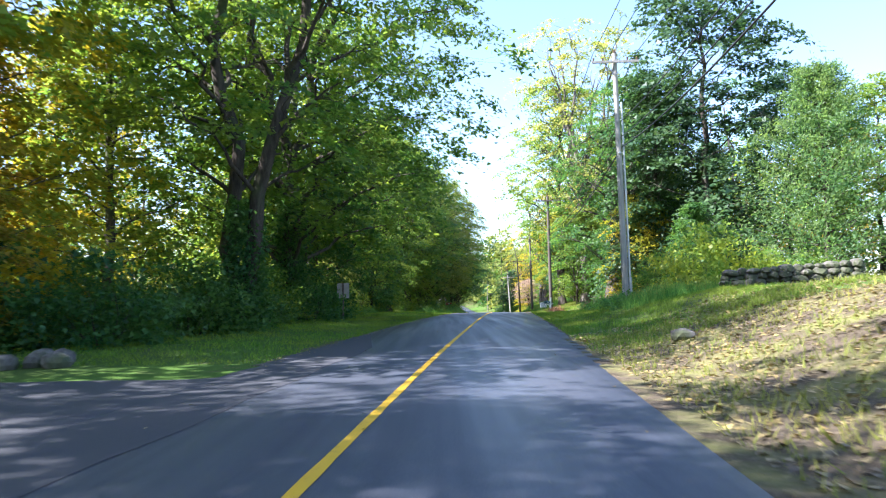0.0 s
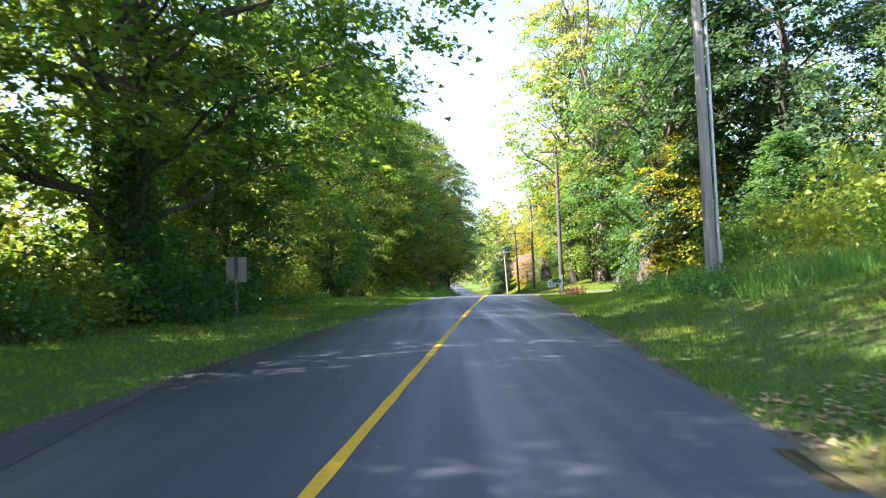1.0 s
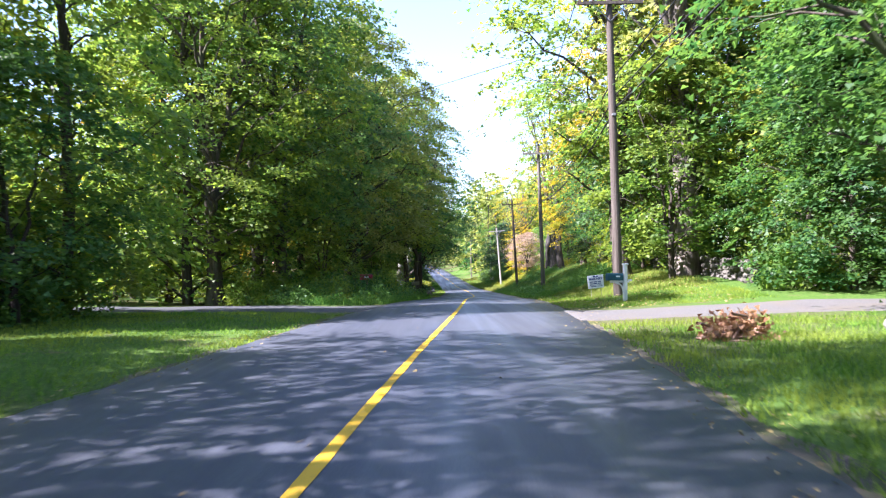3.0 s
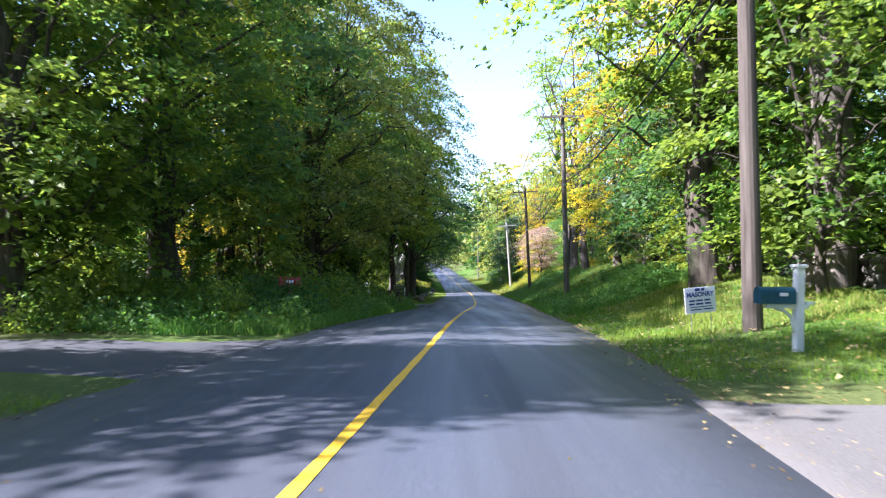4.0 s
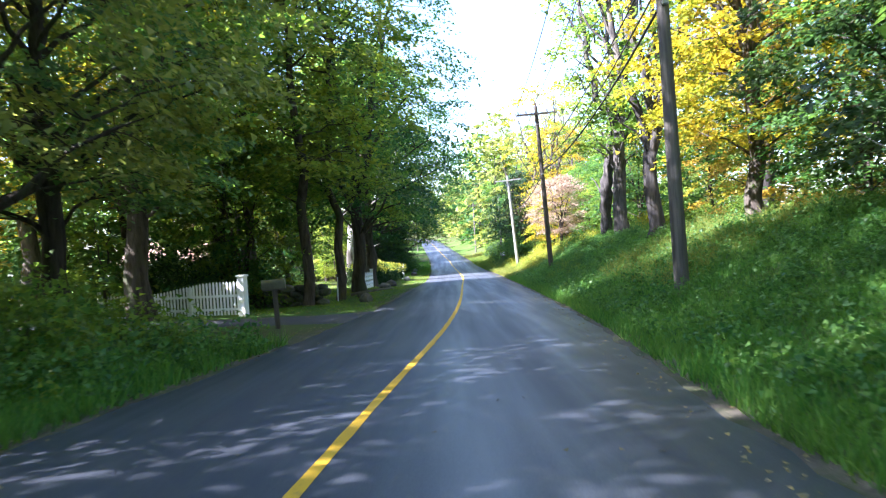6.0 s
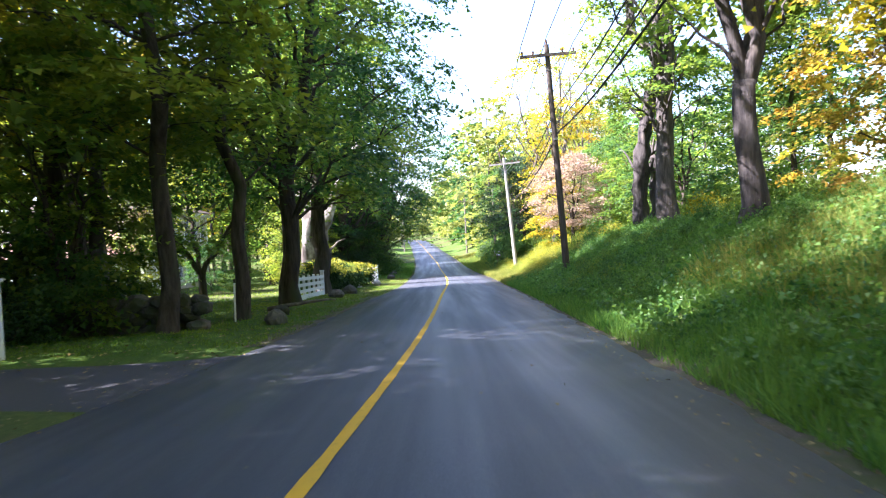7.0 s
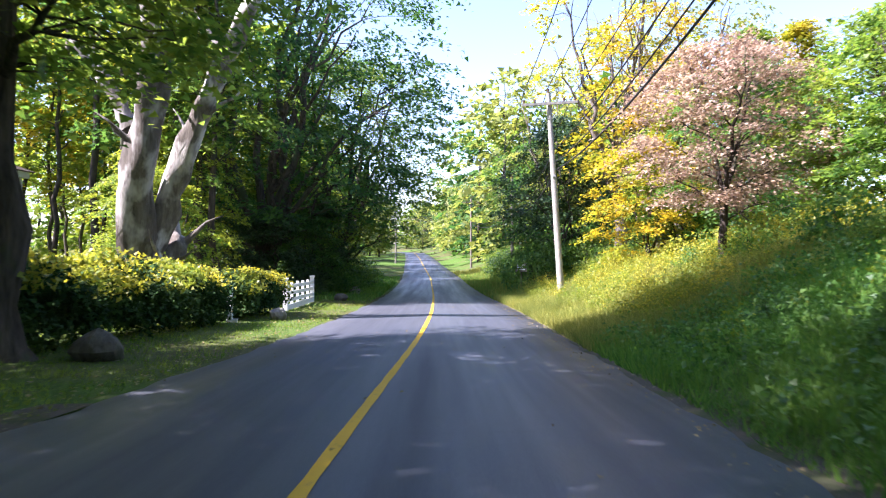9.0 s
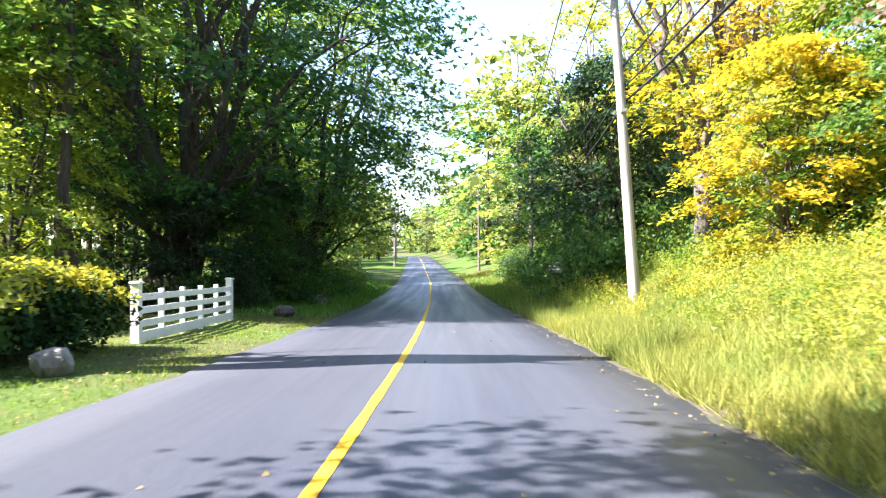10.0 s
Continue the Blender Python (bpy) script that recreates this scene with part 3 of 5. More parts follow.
def pine_meshes(seed, height, reach, girth):
    """A young white pine: whorls of level boughs with tufts of long needles."""
    rng = np.random.default_rng(seed)
    wood, tips = Wood(), []
    trunk = bent(rng, (0, 0, -0.2), (0.02, 0.01, 1), height, 10, 0, 0.02)
    wood.tube(trunk, [girth * (1 - 0.9 * i / 10) for i in range(11)], 8)
    levels = 15
    for lv in range(levels):
        f = (lv + 0.3) / levels
        h = 0.5 + (height - 0.8) * f
        for b_ in range(7):
            az = b_ * 0.9 + lv * 0.5 + rng.uniform(-0.2, 0.2)
            length = reach * (1.02 - 0.85 * f ** 1.2) * rng.uniform(0.7, 1.1)
            line = bent(rng, (trunk[0].x, trunk[0].y, h), (math.cos(az), math.sin(az), 0.22), length, 4, 0.22, 0.06)
            wood.tube(line, [0.035, 0.028, 0.02, 0.014, 0.006], 4)
            for i in (1, 2, 3, 4):
                tips.append(tuple(line[i]))
                for s_ in (-1, 1):
                    a2 = az + s_ * 0.9
                    tips.append(tuple(line[i] + Vector((math.cos(a2), math.sin(a2), 0.15)) * length * 0.16))
    c = np.repeat(np.asarray(tips), 26, axis=0)
    n = len(c)
    w = rng.normal(size=(n, 3)) + np.array([0, 0, 0.5])
    w /= np.linalg.norm(w, axis=1)[:, None]
    b = np.cross(w, rng.normal(size=(n, 3)))
    b /= np.linalg.norm(b, axis=1)[:, None] + 1e-9
    c = c + rng.normal(size=(n, 3)) * 0.16
    L = rng.uniform(0.14, 0.24, n)[:, None]
    q = np.stack([c - b * 0.012, c + w * L * 0.6 - b * 0.03, c + w * L, c + w * L * 0.6 + b * 0.03], 1)
    return wood.mesh("trunk", BARK), quads_mesh("crown", q, LEAF["blue"])


def bush_meshes(seed, reach, height, clumps, count, size, wild=0.35):
    """A leafy shrub of many stems."""
    rng = np.random.default_rng(seed)
    wood, tips = Wood(), []
    for s_ in range(9):
        az = rng.uniform(0, 6.28)
        line = bent(rng, (0.12 * math.cos(az), 0.12 * math.sin(az), -0.1), (math.cos(az) * 0.7, math.sin(az) * 0.7, 1.1), height * rng.uniform(0.6, 1.0), 4, 0.0, 0.15)
        wood.tube(line, [0.022, 0.018, 0.014, 0.01, 0.004], 4)
    for c_ in range(clumps):
        az, rr, hh = rng.uniform(0, 6.28), math.sqrt(rng.uniform(0, 1)), rng.uniform(0.06, 1.0)
        top = math.sqrt(max(0.05, 1 - rr ** 2 * 0.85)) * (1 + rng.normal() * wild * 0.4)
        tips.append((reach * rr * math.cos(az) * (1 + rng.normal() * wild * 0.3), reach * rr * math.sin(az) * (1 + rng.normal() * wild * 0.3), height * hh * top))
    q = leaves(rng, tips, count, size, 0.2 * reach ** 0.5, 0.7, 0.5)
    return wood.mesh("stems", BARK), tris_mesh("foliage", q, LEAF["green"])


def snag_mesh(seed, stems, girth):
    """A broken dead trunk: stems are (foot, way, length, girth share)."""
    rng = np.random.default_rng(seed)
    wood = Wood()
    for foot, way, length, share in stems:
        line = bent(rng, foot, way, length, 16, 0.0, 0.06)
        g = girth * share
        wood.tube(line, [g * (1.35 if i == 0 else 1.0 - 0.5 * i / 16) * (1 + 0.07 * rng.normal()) for i in range(17)], 18)
        end = line[-1]
        for s_ in range(4):
            wood.tube([end - Vector((0, 0, 0.4)), end + Vector((rng.normal() * 0.14, rng.normal() * 0.14, rng.uniform(0.2, 0.8)))], [g * 0.3, 0.01], 5)
        for s_ in range(3):
            p = line[int(rng.integers(7, 15))]
            az = rng.uniform(0, 6.28)
            wood.tube(bent(rng, p, (math.cos(az), math.sin(az), 0.7), rng.uniform(0.8, 2.2), 4, 0.1, 0.15), [g * 0.22, g * 0.18, g * 0.13, g * 0.08, 0.01], 6)
    wood.v = [v + Vector((noise.noise(v * 2.1 + Vector((seed, 0, 0))), noise.noise(v * 2.1 + Vector((0, seed, 7))), 0)) * 0.16 * girth / 0.6
              + Vector((noise.noise(v * 6.0), noise.noise(v * 6.0 + Vector((3, 3, 3))), 0)) * 0.05 for v in wood.v]
    return wood.mesh("snag", SNAG)


KINDS = {}


def kind_of(name, maker, *args, **kw):
    KINDS[name] = maker(*args, **kw)


kind_of("maple_a", tree_meshes, 11, 20.0, 5.4, 6.6, 0.36, leaders=2, fork=0.06, splay=0.55, limbs=30, sprays=344, count=74, size=0.130, disc=0.85)
kind_of("maple_b", tree_meshes, 12, 17.5, 3.0, 5.8, 0.30, leaders=3, fork=0.4, limbs=28, sprays=303, count=72, size=0.130, disc=0.8)
kind_of("maple_c", tree_meshes, 13, 22.0, 4.6, 5.8, 0.38, leaders=1, limbs=30, sprays=316, count=72, size=0.136, disc=0.85, rise=0.7)
kind_of("maple_d", tree_meshes, 14, 17.0, 3.2, 6.9, 0.33, leaders=2, fork=0.26, splay=0.4, limbs=28, sprays=340, count=80, size=0.11, disc=0.85, rise=0.6, droop=0.4)
kind_of("maple_f", tree_meshes, 19, 18.0, 3.2, 5.8, 0.58, sway=(2.4, 0.6), leaders=3, fork=0.28, splay=0.4, limbs=30, sprays=320, count=78, size=0.115, disc=0.9, rise=0.5, droop=0.4)
kind_of("edge_a", tree_meshes, 15, 17.0, 0.7, 4.4, 0.20, limbs=30, sprays=316, count=66, size=0.136, disc=0.8, shape="column", droop=0.4)
kind_of("edge_b", tree_meshes, 16, 14.0, 0.5, 4.0, 0.16, limbs=26, sprays=275, count=70, size=0.118, disc=0.72, shape="cone", droop=0.4)
kind_of("tall_a", tree_meshes, 17, 21.0, 5.0, 5.2, 0.22, limbs=26, sprays=234, count=66, size=0.130, disc=0.85, rise=0.35, droop=0.35)
kind_of("tall_b", tree_meshes, 18, 19.0, 4.0, 5.6, 0.24, leaders=2, fork=0.5, splay=0.25, limbs=24, sprays=234, count=66, size=0.130, disc=0.9, rise=0.25, droop=0.35)
kind_of("slim_a", tree_meshes, 25, 17.5, 6.0, 4.0, 0.17, limbs=20, sprays=124, count=54, size=0.142, disc=0.75, rise=0.45, gaps=0.15)
kind_of("slim_b", tree_meshes, 26, 19.0, 9.0, 3.0, 0.19, limbs=14, sprays=62, count=50, size=0.142, disc=0.75, rise=0.5, gaps=0.2)
kind_of("forest_a", tree_meshes, 21, 19.5, 5.0, 4.4, 0.22, limbs=16, sprays=116, count=26, size=0.261, disc=1.0, rise=0.6)
kind_of("forest_b", tree_meshes, 22, 18.0, 6.0, 3.6, 0.15, limbs=14, sprays=90, count=26, size=0.237, disc=0.9, rise=0.6, gaps=0.1)
kind_of("forest_c", tree_meshes, 23, 16.0, 1.4, 4.2, 0.17, limbs=18, sprays=129, count=28, size=0.250, disc=0.95)
kind_of("small_a", tree_meshes, 31, 7.0, 0.8, 3.0, 0.10, leaders=3, fork=0.2, limbs=18, sprays=179, count=72, size=0.089, disc=0.55, droop=0.35)
kind_of("small_b", tree_meshes, 32, 5.5, 0.4, 2.5, 0.08, leaders=4, fork=0.1, limbs=16, sprays=151, count=72, size=0.082, disc=0.5, droop=0.35)
kind_of("open_a", tree_meshes, 41, 24.0, 6.0, 6.4, 0.40, leaders=5, fork=0.3, splay=0.5, limbs=30, sprays=260, count=56, size=0.14, disc=0.85, rise=1.5, gaps=0.05, bark_m=BARK_GREY, shape="vase")
kind_of("open_b", tree_meshes, 42, 18.0, 5.0, 5.2, 0.30, leaders=4, fork=0.2, splay=0.55, limbs=22, sprays=128, count=46, size=0.144, disc=0.8, rise=1.4, gaps=0.15, bark_m=BARK_GREY, shape="vase")
kind_of("apple_a", tree_meshes, 45, 6.5, 2.2, 4.0, 0.17, leaders=3, fork=0.2, splay=0.7, limbs=18, sprays=124, count=60, size=0.093, disc=0.7, rise=0.4, droop=0.4)
kind_of("layer_a", tree_meshes, 61, 8.5, 2.4, 4.2, 0.17, leaders=3, fork=0.34, splay=0.5, limbs=26, sprays=230, count=80, size=0.095, disc=0.8, rise=0.3, droop=0.12, gaps=0.08)
kind_of("giant_a", tree_meshes, 52, 23.0, 4.0, 10.5, 0.42, leaders=3, fork=0.3, splay=0.4, limbs=44, sprays=578, count=76, size=0.148, disc=1.05)
kind_of("giant_c", tree_meshes, 57, 18.0, 5.0, 5.1, 0.44, leaders=1, limbs=30, sprays=430, count=76, size=0.125, disc=1.0, rise=0.35)
kind_of("giant_b", tree_meshes, 53, 19.0, 3.4, 10.5, 0.46, leaders=7, fork=0.035, splay=0.5, limbs=44, sprays=523, count=70, size=0.148, disc=1.1, rise=0.8, gaps=0.08)
kind_of("pine_a", pine_meshes, 71, 11.0, 4.4, 0.16)
kind_of("bush_a", bush_meshes, 81, 1.3, 1.5, 56, 36, 0.07)
kind_of("bush_b", bush_meshes, 82, 1.0, 1.1, 48, 34, 0.064)
kind_of("bush_c", bush_meshes, 83, 1.7, 2.3, 70, 42, 0.082)
kind_of("under_a", tree_meshes, 24, 6.5, 0.3, 2.8, 0.07, leaders=2, fork=0.2, limbs=14, sprays=103, count=28, size=0.166, disc=0.7, shape="column", droop=0.4)
kind_of("far_a", tree_meshes, 91, 19.0, 1.0, 5.4, 0.25, limbs=14, sprays=116, count=16, size=0.451, disc=1.2)
kind_of("far_b", tree_meshes, 92, 15.0, 0.6, 4.8, 0.22, limbs=14, sprays=103, count=16, size=0.427, disc=1.1)

COLOUR_WORDS = {"dark": "dark green", "green": "green", "lime": "yellow-green", "yellow": "bright yellow", "gold": "golden yellow", "orange": "orange-brown", "pink": "dusty pink", "pale": "pale green", "blue": "blue-green", "deep": "deep green", "weed": "fresh green", "hedge": "dark green", "rod": "yellowish"}
KIND_WORDS = {"maple": "broad leafy maple", "edge": "bushy wood-edge tree", "giant": "huge spreading maple", "forest": "tall slim woodland tree", "slim": "slender roadside maple", "under": "shaded woodland sapling", "small": "low spreading young tree", "open": "open-limbed old tree", "tall": "tall straight-trunked maple", "apple": "low spreading orchard tree", "layer": "layered tree", "pine": "young soft-needled pine", "bush": "leafy roadside shrub", "far": "distant leafy tree"}


def plant(kind, colour, place, scale=1.0, turn=0.0, tall=1.0, bark_m=None, group="roadside trees"):
    stem, crown = KINDS[kind]
    family = kind.split("_")[0]
    shrub = family == "bush"
    ob = new("shrub" if shrub else "pine_tree" if family == "pine" else "tree")
    ob.empty_display_size = 0.3
    ob.matrix_basis = Matrix.LocRotScale(place, Euler((0, 0, turn)), (scale, scale, scale * tall))
    a = child("stem" if shrub else "trunk", stem, ob)
    if bark_m:
        a.material_slots[0].link = "OBJECT"
        a.material_slots[0].material = bark_m
    b = child("foliage" if shrub else "crown", crown, ob)
    b.material_slots[0].link = "OBJECT"
    b.material_slots[0].material = LEAF[colour]
    side = "on the road bank" if place.x > road_x(place.y) else "by the road verge"
    tagged(ob, f"{KIND_WORDS[family]} with {COLOUR_WORDS[colour]} leaves {side}", "shrub" if shrub else "tree", "roadside shrubs" if shrub else group)
    return ob


# Trees that stand out: offset from the yellow line, distance, kind, colour, scale, turn, tall.
SINGLE = [
    # left of the road, along the first stretch
    (-7.1, 21.4, "maple_a", "green", 1.0, 0.0, 1.0), (-8.6, 31.5, "giant_a", "green", 0.95, 2.0, 1.0), (-12.5, 16.0, "edge_a", "yellow", 0.95, 1.0, 1.0),
    (-11.0, 13.4, "edge_b", "orange", 0.6, 1.0, 0.9), (-13.5, 25.0, "edge_a", "lime", 1.0, 0.5, 1.0), (-12.0, 36.0, "edge_a", "lime", 1.0, 3.5, 1.0), (-16.0, 20.0, "edge_b", "gold", 1.0, 3.5, 1.0), (-17.5, 28.5, "edge_b", "yellow", 0.95, 1.5, 1.0),
    (-10.6, 43.0, "giant_a", "green", 0.77, 4.0, 1.05), (-13.0, 46.5, "small_a", "green", 1.25, 2.6, 1.05), (-16.5, 49.5, "edge_b", "lime", 0.9, 0.7, 1.0), (-9.4, 38.5, "small_a", "dark", 1.2, 0.2, 1.1), 
    (-11.6, 54.3, "edge_b", "pale", 0.55, 1.0, 1.1), (-10.2, 60.0, "edge_a", "green", 0.85, 0.3, 1.2), (-14.0, 58.5, "edge_a", "lime", 1.0, 3.0, 1.1), (-9.6, 57.0, "small_a", "dark", 0.9, 1.4, 1.0),
    # left, the tall maples before the picket fence
    (-11.8, 72.0, "edge_a", "green", 1.05, 2.0, 1.1), (-11.8, 81.6, "tall_b", "lime", 1.1, 2.0, 1.0), (-10.5, 86.2, "tall_a", "dark", 1.05, 1.0, 1.0), (-14.5, 76.5, "edge_a", "lime", 0.9, 5.0, 1.0), (-9.0, 76.5, "maple_b", "blue", 1.0, 5.0, 1.05), (-10.3, 71.0, "giant_a", "green", 0.66, 5.0, 1.15),
    # The yellow maple at 102.7 is added to cast shade on the road.
    (-8.2, 90.6, "giant_a", "pale", 0.68, 1.2, 1.2), (-8.8, 94.4, "maple_d", "blue", 0.8, 2.2, 1.12), (-10.4, 102.0, "maple_b", "green", 1.1, 3.2, 1.15), (-13.5, 90.0, "tall_b", "lime", 1.0, 4.2, 1.0), (-8.6, 84.0, "small_a", "green", 0.9, 2.4, 1.1), (-14.2, 94.6, "tall_a", "yellow", 0.9, 1.2, 1.0), (-14.4, 102.7, "maple_c", "yellow", 0.82, 1.2, 1.0), (-12.5, 84.5, "small_a", "dark", 1.1, 0.4, 1.0),
    # left, the shady grove before the house
    (-6.0, 106.5, "tall_a", "lime", 1.0, 3.3, 0.95), (-5.3, 109.9, "tall_a", "green", 0.9, 1.3, 1.0), (-5.25, 116.0, "maple_d", "dark", 0.92, 0.1, 1.2), (-5.9, 125.4, "giant_c", "green", 0.95, 3.6, 0.92), (-10.0, 109.4, "tall_b", "lime", 1.05, 0.3, 1.0),
    # The maples at 118 and 115.5 are added to shade the road and bank.
    (-12.6, 106.5, "tall_a", "yellow", 0.95, 5.3, 1.0), (-15.8, 118.0, "maple_b", "green", 1.0, 1.5, 1.0), (-12.5, 115.5, "maple_c", "yellow", 0.95, 5.5, 1.0), (-10.4, 121.8, "apple_a", "green", 1.05, 0.5, 1.0), (-13.2, 131.2, "small_b", "dark", 0.6, 1.0, 0.85), (-12.6, 134.6, "small_b", "green", 0.55, 3.0, 0.85), (-8.7, 107.6, "small_b", "green", 1.1, 0.4, 1.2), (-10.3, 110.8, "small_b", "green", 1.1, 2.4, 1.2),
    (-12.4, 103.6, "under_a", "green", 0.8, 1.0, 1.0), (-15.0, 106.0, "under_a", "dark", 1.0, 2.0, 1.0), (-13.8, 109.8, "under_a", "dark", 1.0, 3.0, 0.9), (-17.5, 110.0, "under_a", "green", 1.0, 4.0, 1.0), (-19.0, 104.5, "forest_c", "gold", 0.8, 4.0, 1.0), (-15.0, 112.0, "tall_b", "lime", 0.95, 2.0, 1.0),
    (-11.0, 142.8, "small_a", "lime", 0.85, 3.0, 0.9), (-17.5, 133.5, "small_a", "lime", 1.1, 4.0, 1.1), (-11.2, 146.8, "small_a", "lime", 1.0, 5.0, 1.1),
    (-9.5, 155.8, "giant_b", "dark", 1.04, 0.8, 1.1), (-7.0, 168.0, "giant_b", "green", 0.85, 2.9, 1.05), (-9.4, 146.5, "slim_a", "green", 1.0, 4.0, 1.05), (-10.9, 148.8, "slim_b", "lime", 1.0, 1.0, 1.1), (-12.4, 150.2, "slim_b", "green", 1.1, 2.0, 1.05), (-11.6, 153.4, "slim_b", "lime", 1.0, 3.0, 1.0), (-13.6, 147.2, "slim_b", "green", 1.05, 5.0, 1.05), (-14.4, 152.6, "slim_b", "lime", 1.1, 0.5, 1.1), (-16.0, 149.6, "slim_b", "green", 1.1, 2.5, 1.05), (-13.0, 156.6, "slim_b", "green", 1.1, 1.5, 1.1), (-15.8, 156.8, "slim_b", "lime", 1.05, 4.5, 1.0), (-12.2, 145.4, "slim_b", "lime", 0.95, 3.5, 1.1),
    (-8.4, 152.6, "small_b", "deep", 0.9, 0.0, 0.9), (-10.4, 152.2, "small_b", "deep", 0.9, 2.0, 0.85), (-7.2, 155.6, "small_b", "dark", 0.9, 4.0, 0.9), (-6.9, 160.5, "small_b", "deep", 1.0, 1.0, 1.0),
    # left, behind and beside the start: trees mostly out of view, added for shade
    (-13.6, 11.2, "maple_c", "lime", 1.2, 3.2, 0.85), (-8.0, -2.5, "maple_c", "green", 1.0, 1.7, 1.0), (-19.5, -1.5, "maple_c", "lime", 1.0, 3.7, 1.0), (-9.0, -12.0, "maple_b", "green", 1.0, 1.7, 1.0), (-8.5, -22.0, "maple_c", "dark", 1.0, 0.7, 1.0), (-16.0, -9.5, "maple_b", "green", 1.0, 2.7, 1.1), (-15.0, -18.0, "forest_a", "green", 1.0, 2.7, 1.0),
    (-24.0, -10.0, "maple_c", "green", 1.0, 0.2, 1.0), (-22.0, 11.5, "maple_c", "green", 1.0, 4.2, 1.0), (-18.5, 12.5, "maple_b", "gold", 0.95, 4.2, 1.0),
    # right of the road, along the first stretch
    (15.1, 48.0, "edge_a", "deep", 1.45, 0.6, 1.0), (12.4, 51.5, "edge_a", "deep", 1.0, 2.6, 1.05), (20.0, 40.5, "pine_a", "blue", 1.3, 0.0, 0.95), (26.0, 46.0, "edge_a", "lime", 1.0, 1.0, 0.85), (30.0, 36.0, "edge_b", "pale", 0.9, 1.0, 0.9), (33.0, 44.0, "edge_a", "lime", 0.9, 3.0, 0.9), (23.0, 54.0, "edge_a", "deep", 1.1, 1.0, 1.0),
    (12.6, 42.0, "edge_b", "dark", 0.6, 0.0, 0.7), (9.2, 53.0, "maple_f", "dark", 1.0, 0.0, 1.0), (13.5, 57.0, "edge_b", "deep", 0.8, 2.4, 1.0), (10.8, 50.5, "small_a", "yellow", 1.0, 2.4, 1.15),
    (9.3, 71.7, "open_a", "pale", 1.15, 1.0, 1.05), (7.45, 75.5, "maple_c", "green", 1.1, 2.2, 1.0), (8.3, 69.8, "small_a", "green", 1.2, 2.2, 1.1), (8.9, 77.4, "edge_b", "lime", 0.7, 1.2, 1.0), (11.5, 64.5, "edge_b", "dark", 0.75, 0.0, 1.0), (12.0, 62.8, "edge_b", "dark", 0.7, 3.0, 1.0), (14.5, 68.0, "edge_a", "lime", 1.05, 3.0, 1.1), (18.0, 72.0, "edge_b", "lime", 1.0, 1.0, 1.0), (17.0, 54.0, "edge_b", "green", 0.9, 0.0, 1.0), (12.8, 74.0, "edge_a", "dark", 0.95, 4.0, 1.1),
    # right, over the high bank
    (9.3, 84.5, "small_a", "dark", 1.25, 0.6, 1.05), (11.2, 88.5, "edge_b", "lime", 0.75, 0.0, 0.8), (9.4, 91.5, "small_a", "deep", 1.15, 1.6, 1.0), (10.6, 96.4, "small_a", "dark", 1.0, 2.6, 0.9), (11.0, 80.6, "small_a", "deep", 1.2, 0.6, 1.0), (13.2, 82.0, "maple_b", "lime", 0.9, 0.0, 1.0), (12.4, 93.5, "open_b", "yellow", 1.15, 2.0, 1.05), (14.8, 88.0, "open_a", "yellow", 0.9, 0.4, 1.0),
    (8.9, 99.3, "maple_b", "yellow", 0.72, 1.4, 1.0), (12.5, 100.5, "edge_b", "orange", 0.8, 0.0, 1.0), (8.1, 108.2, "open_b", "green", 1.0, 1.0, 1.0), (11.6, 105.5, "open_b", "gold", 1.1, 3.0, 1.0), (13.5, 111.0, "edge_b", "orange", 0.85, 0.0, 1.0), (9.05, 118.5, "open_a", "green", 0.85, 4.2, 0.95), (13.8, 118.0, "edge_b", "green", 0.8, 0.0, 0.9), (11.5, 124.5, "small_a", "dark", 1.2, 1.0, 1.0),
    (7.6, 133.4, "layer_a", "pink", 0.62, 0.0, 1.1), (11.2, 131.4, "small_b", "green", 1.1, 1.0, 0.9), (12.4, 134.0, "small_a", "green", 1.0, 2.5, 0.9), (8.6, 144.0, "small_b", "yellow", 1.0, 2.0, 0.95), (11.6, 141.6, "small_a", "dark", 1.05, 2.0, 1.0), (10.6, 148.8, "open_b", "gold", 0.72, 0.4, 0.9), (11.4, 146.6, "small_a", "lime", 1.0, 0.0, 1.1), (10.0, 144.6, "small_b", "green", 0.95, 1.0, 0.9), (13.6, 146.0, "edge_b", "green", 0.75, 2.0, 0.95), (8.3, 164.5, "open_b", "pale", 0.8, 4.4, 0.95),
    (7.5, 157.8, "small_b", "deep", 1.5, 0.0, 1.1), (9.0, 160.8, "small_a", "deep", 1.2, 2.0, 0.9), (8.0, 169.8, "small_a", "dark", 1.4, 1.0, 1.0), (9.6, 152.6, "open_b", "yellow", 1.0, 3.1, 0.95), (14.5, 158.0, "open_b", "pale", 1.0, 1.1, 1.0), (12.0, 166.0, "open_b", "pale", 0.9, 2.1, 1.0),
    (17.5, 150.0, "edge_b", "yellow", 0.9, 0.0, 0.9), (19.0, 134.0, "maple_b", "green", 0.7, 0.5, 0.75),
]
for d, y, kind, colour, sc, turn, tall in SINGLE:
    dark = kind.startswith("open") and 74 < y < 125
    plant(kind, colour, spot(d, y, -0.05), sc, turn, tall, BARK_DUSK if dark else None)


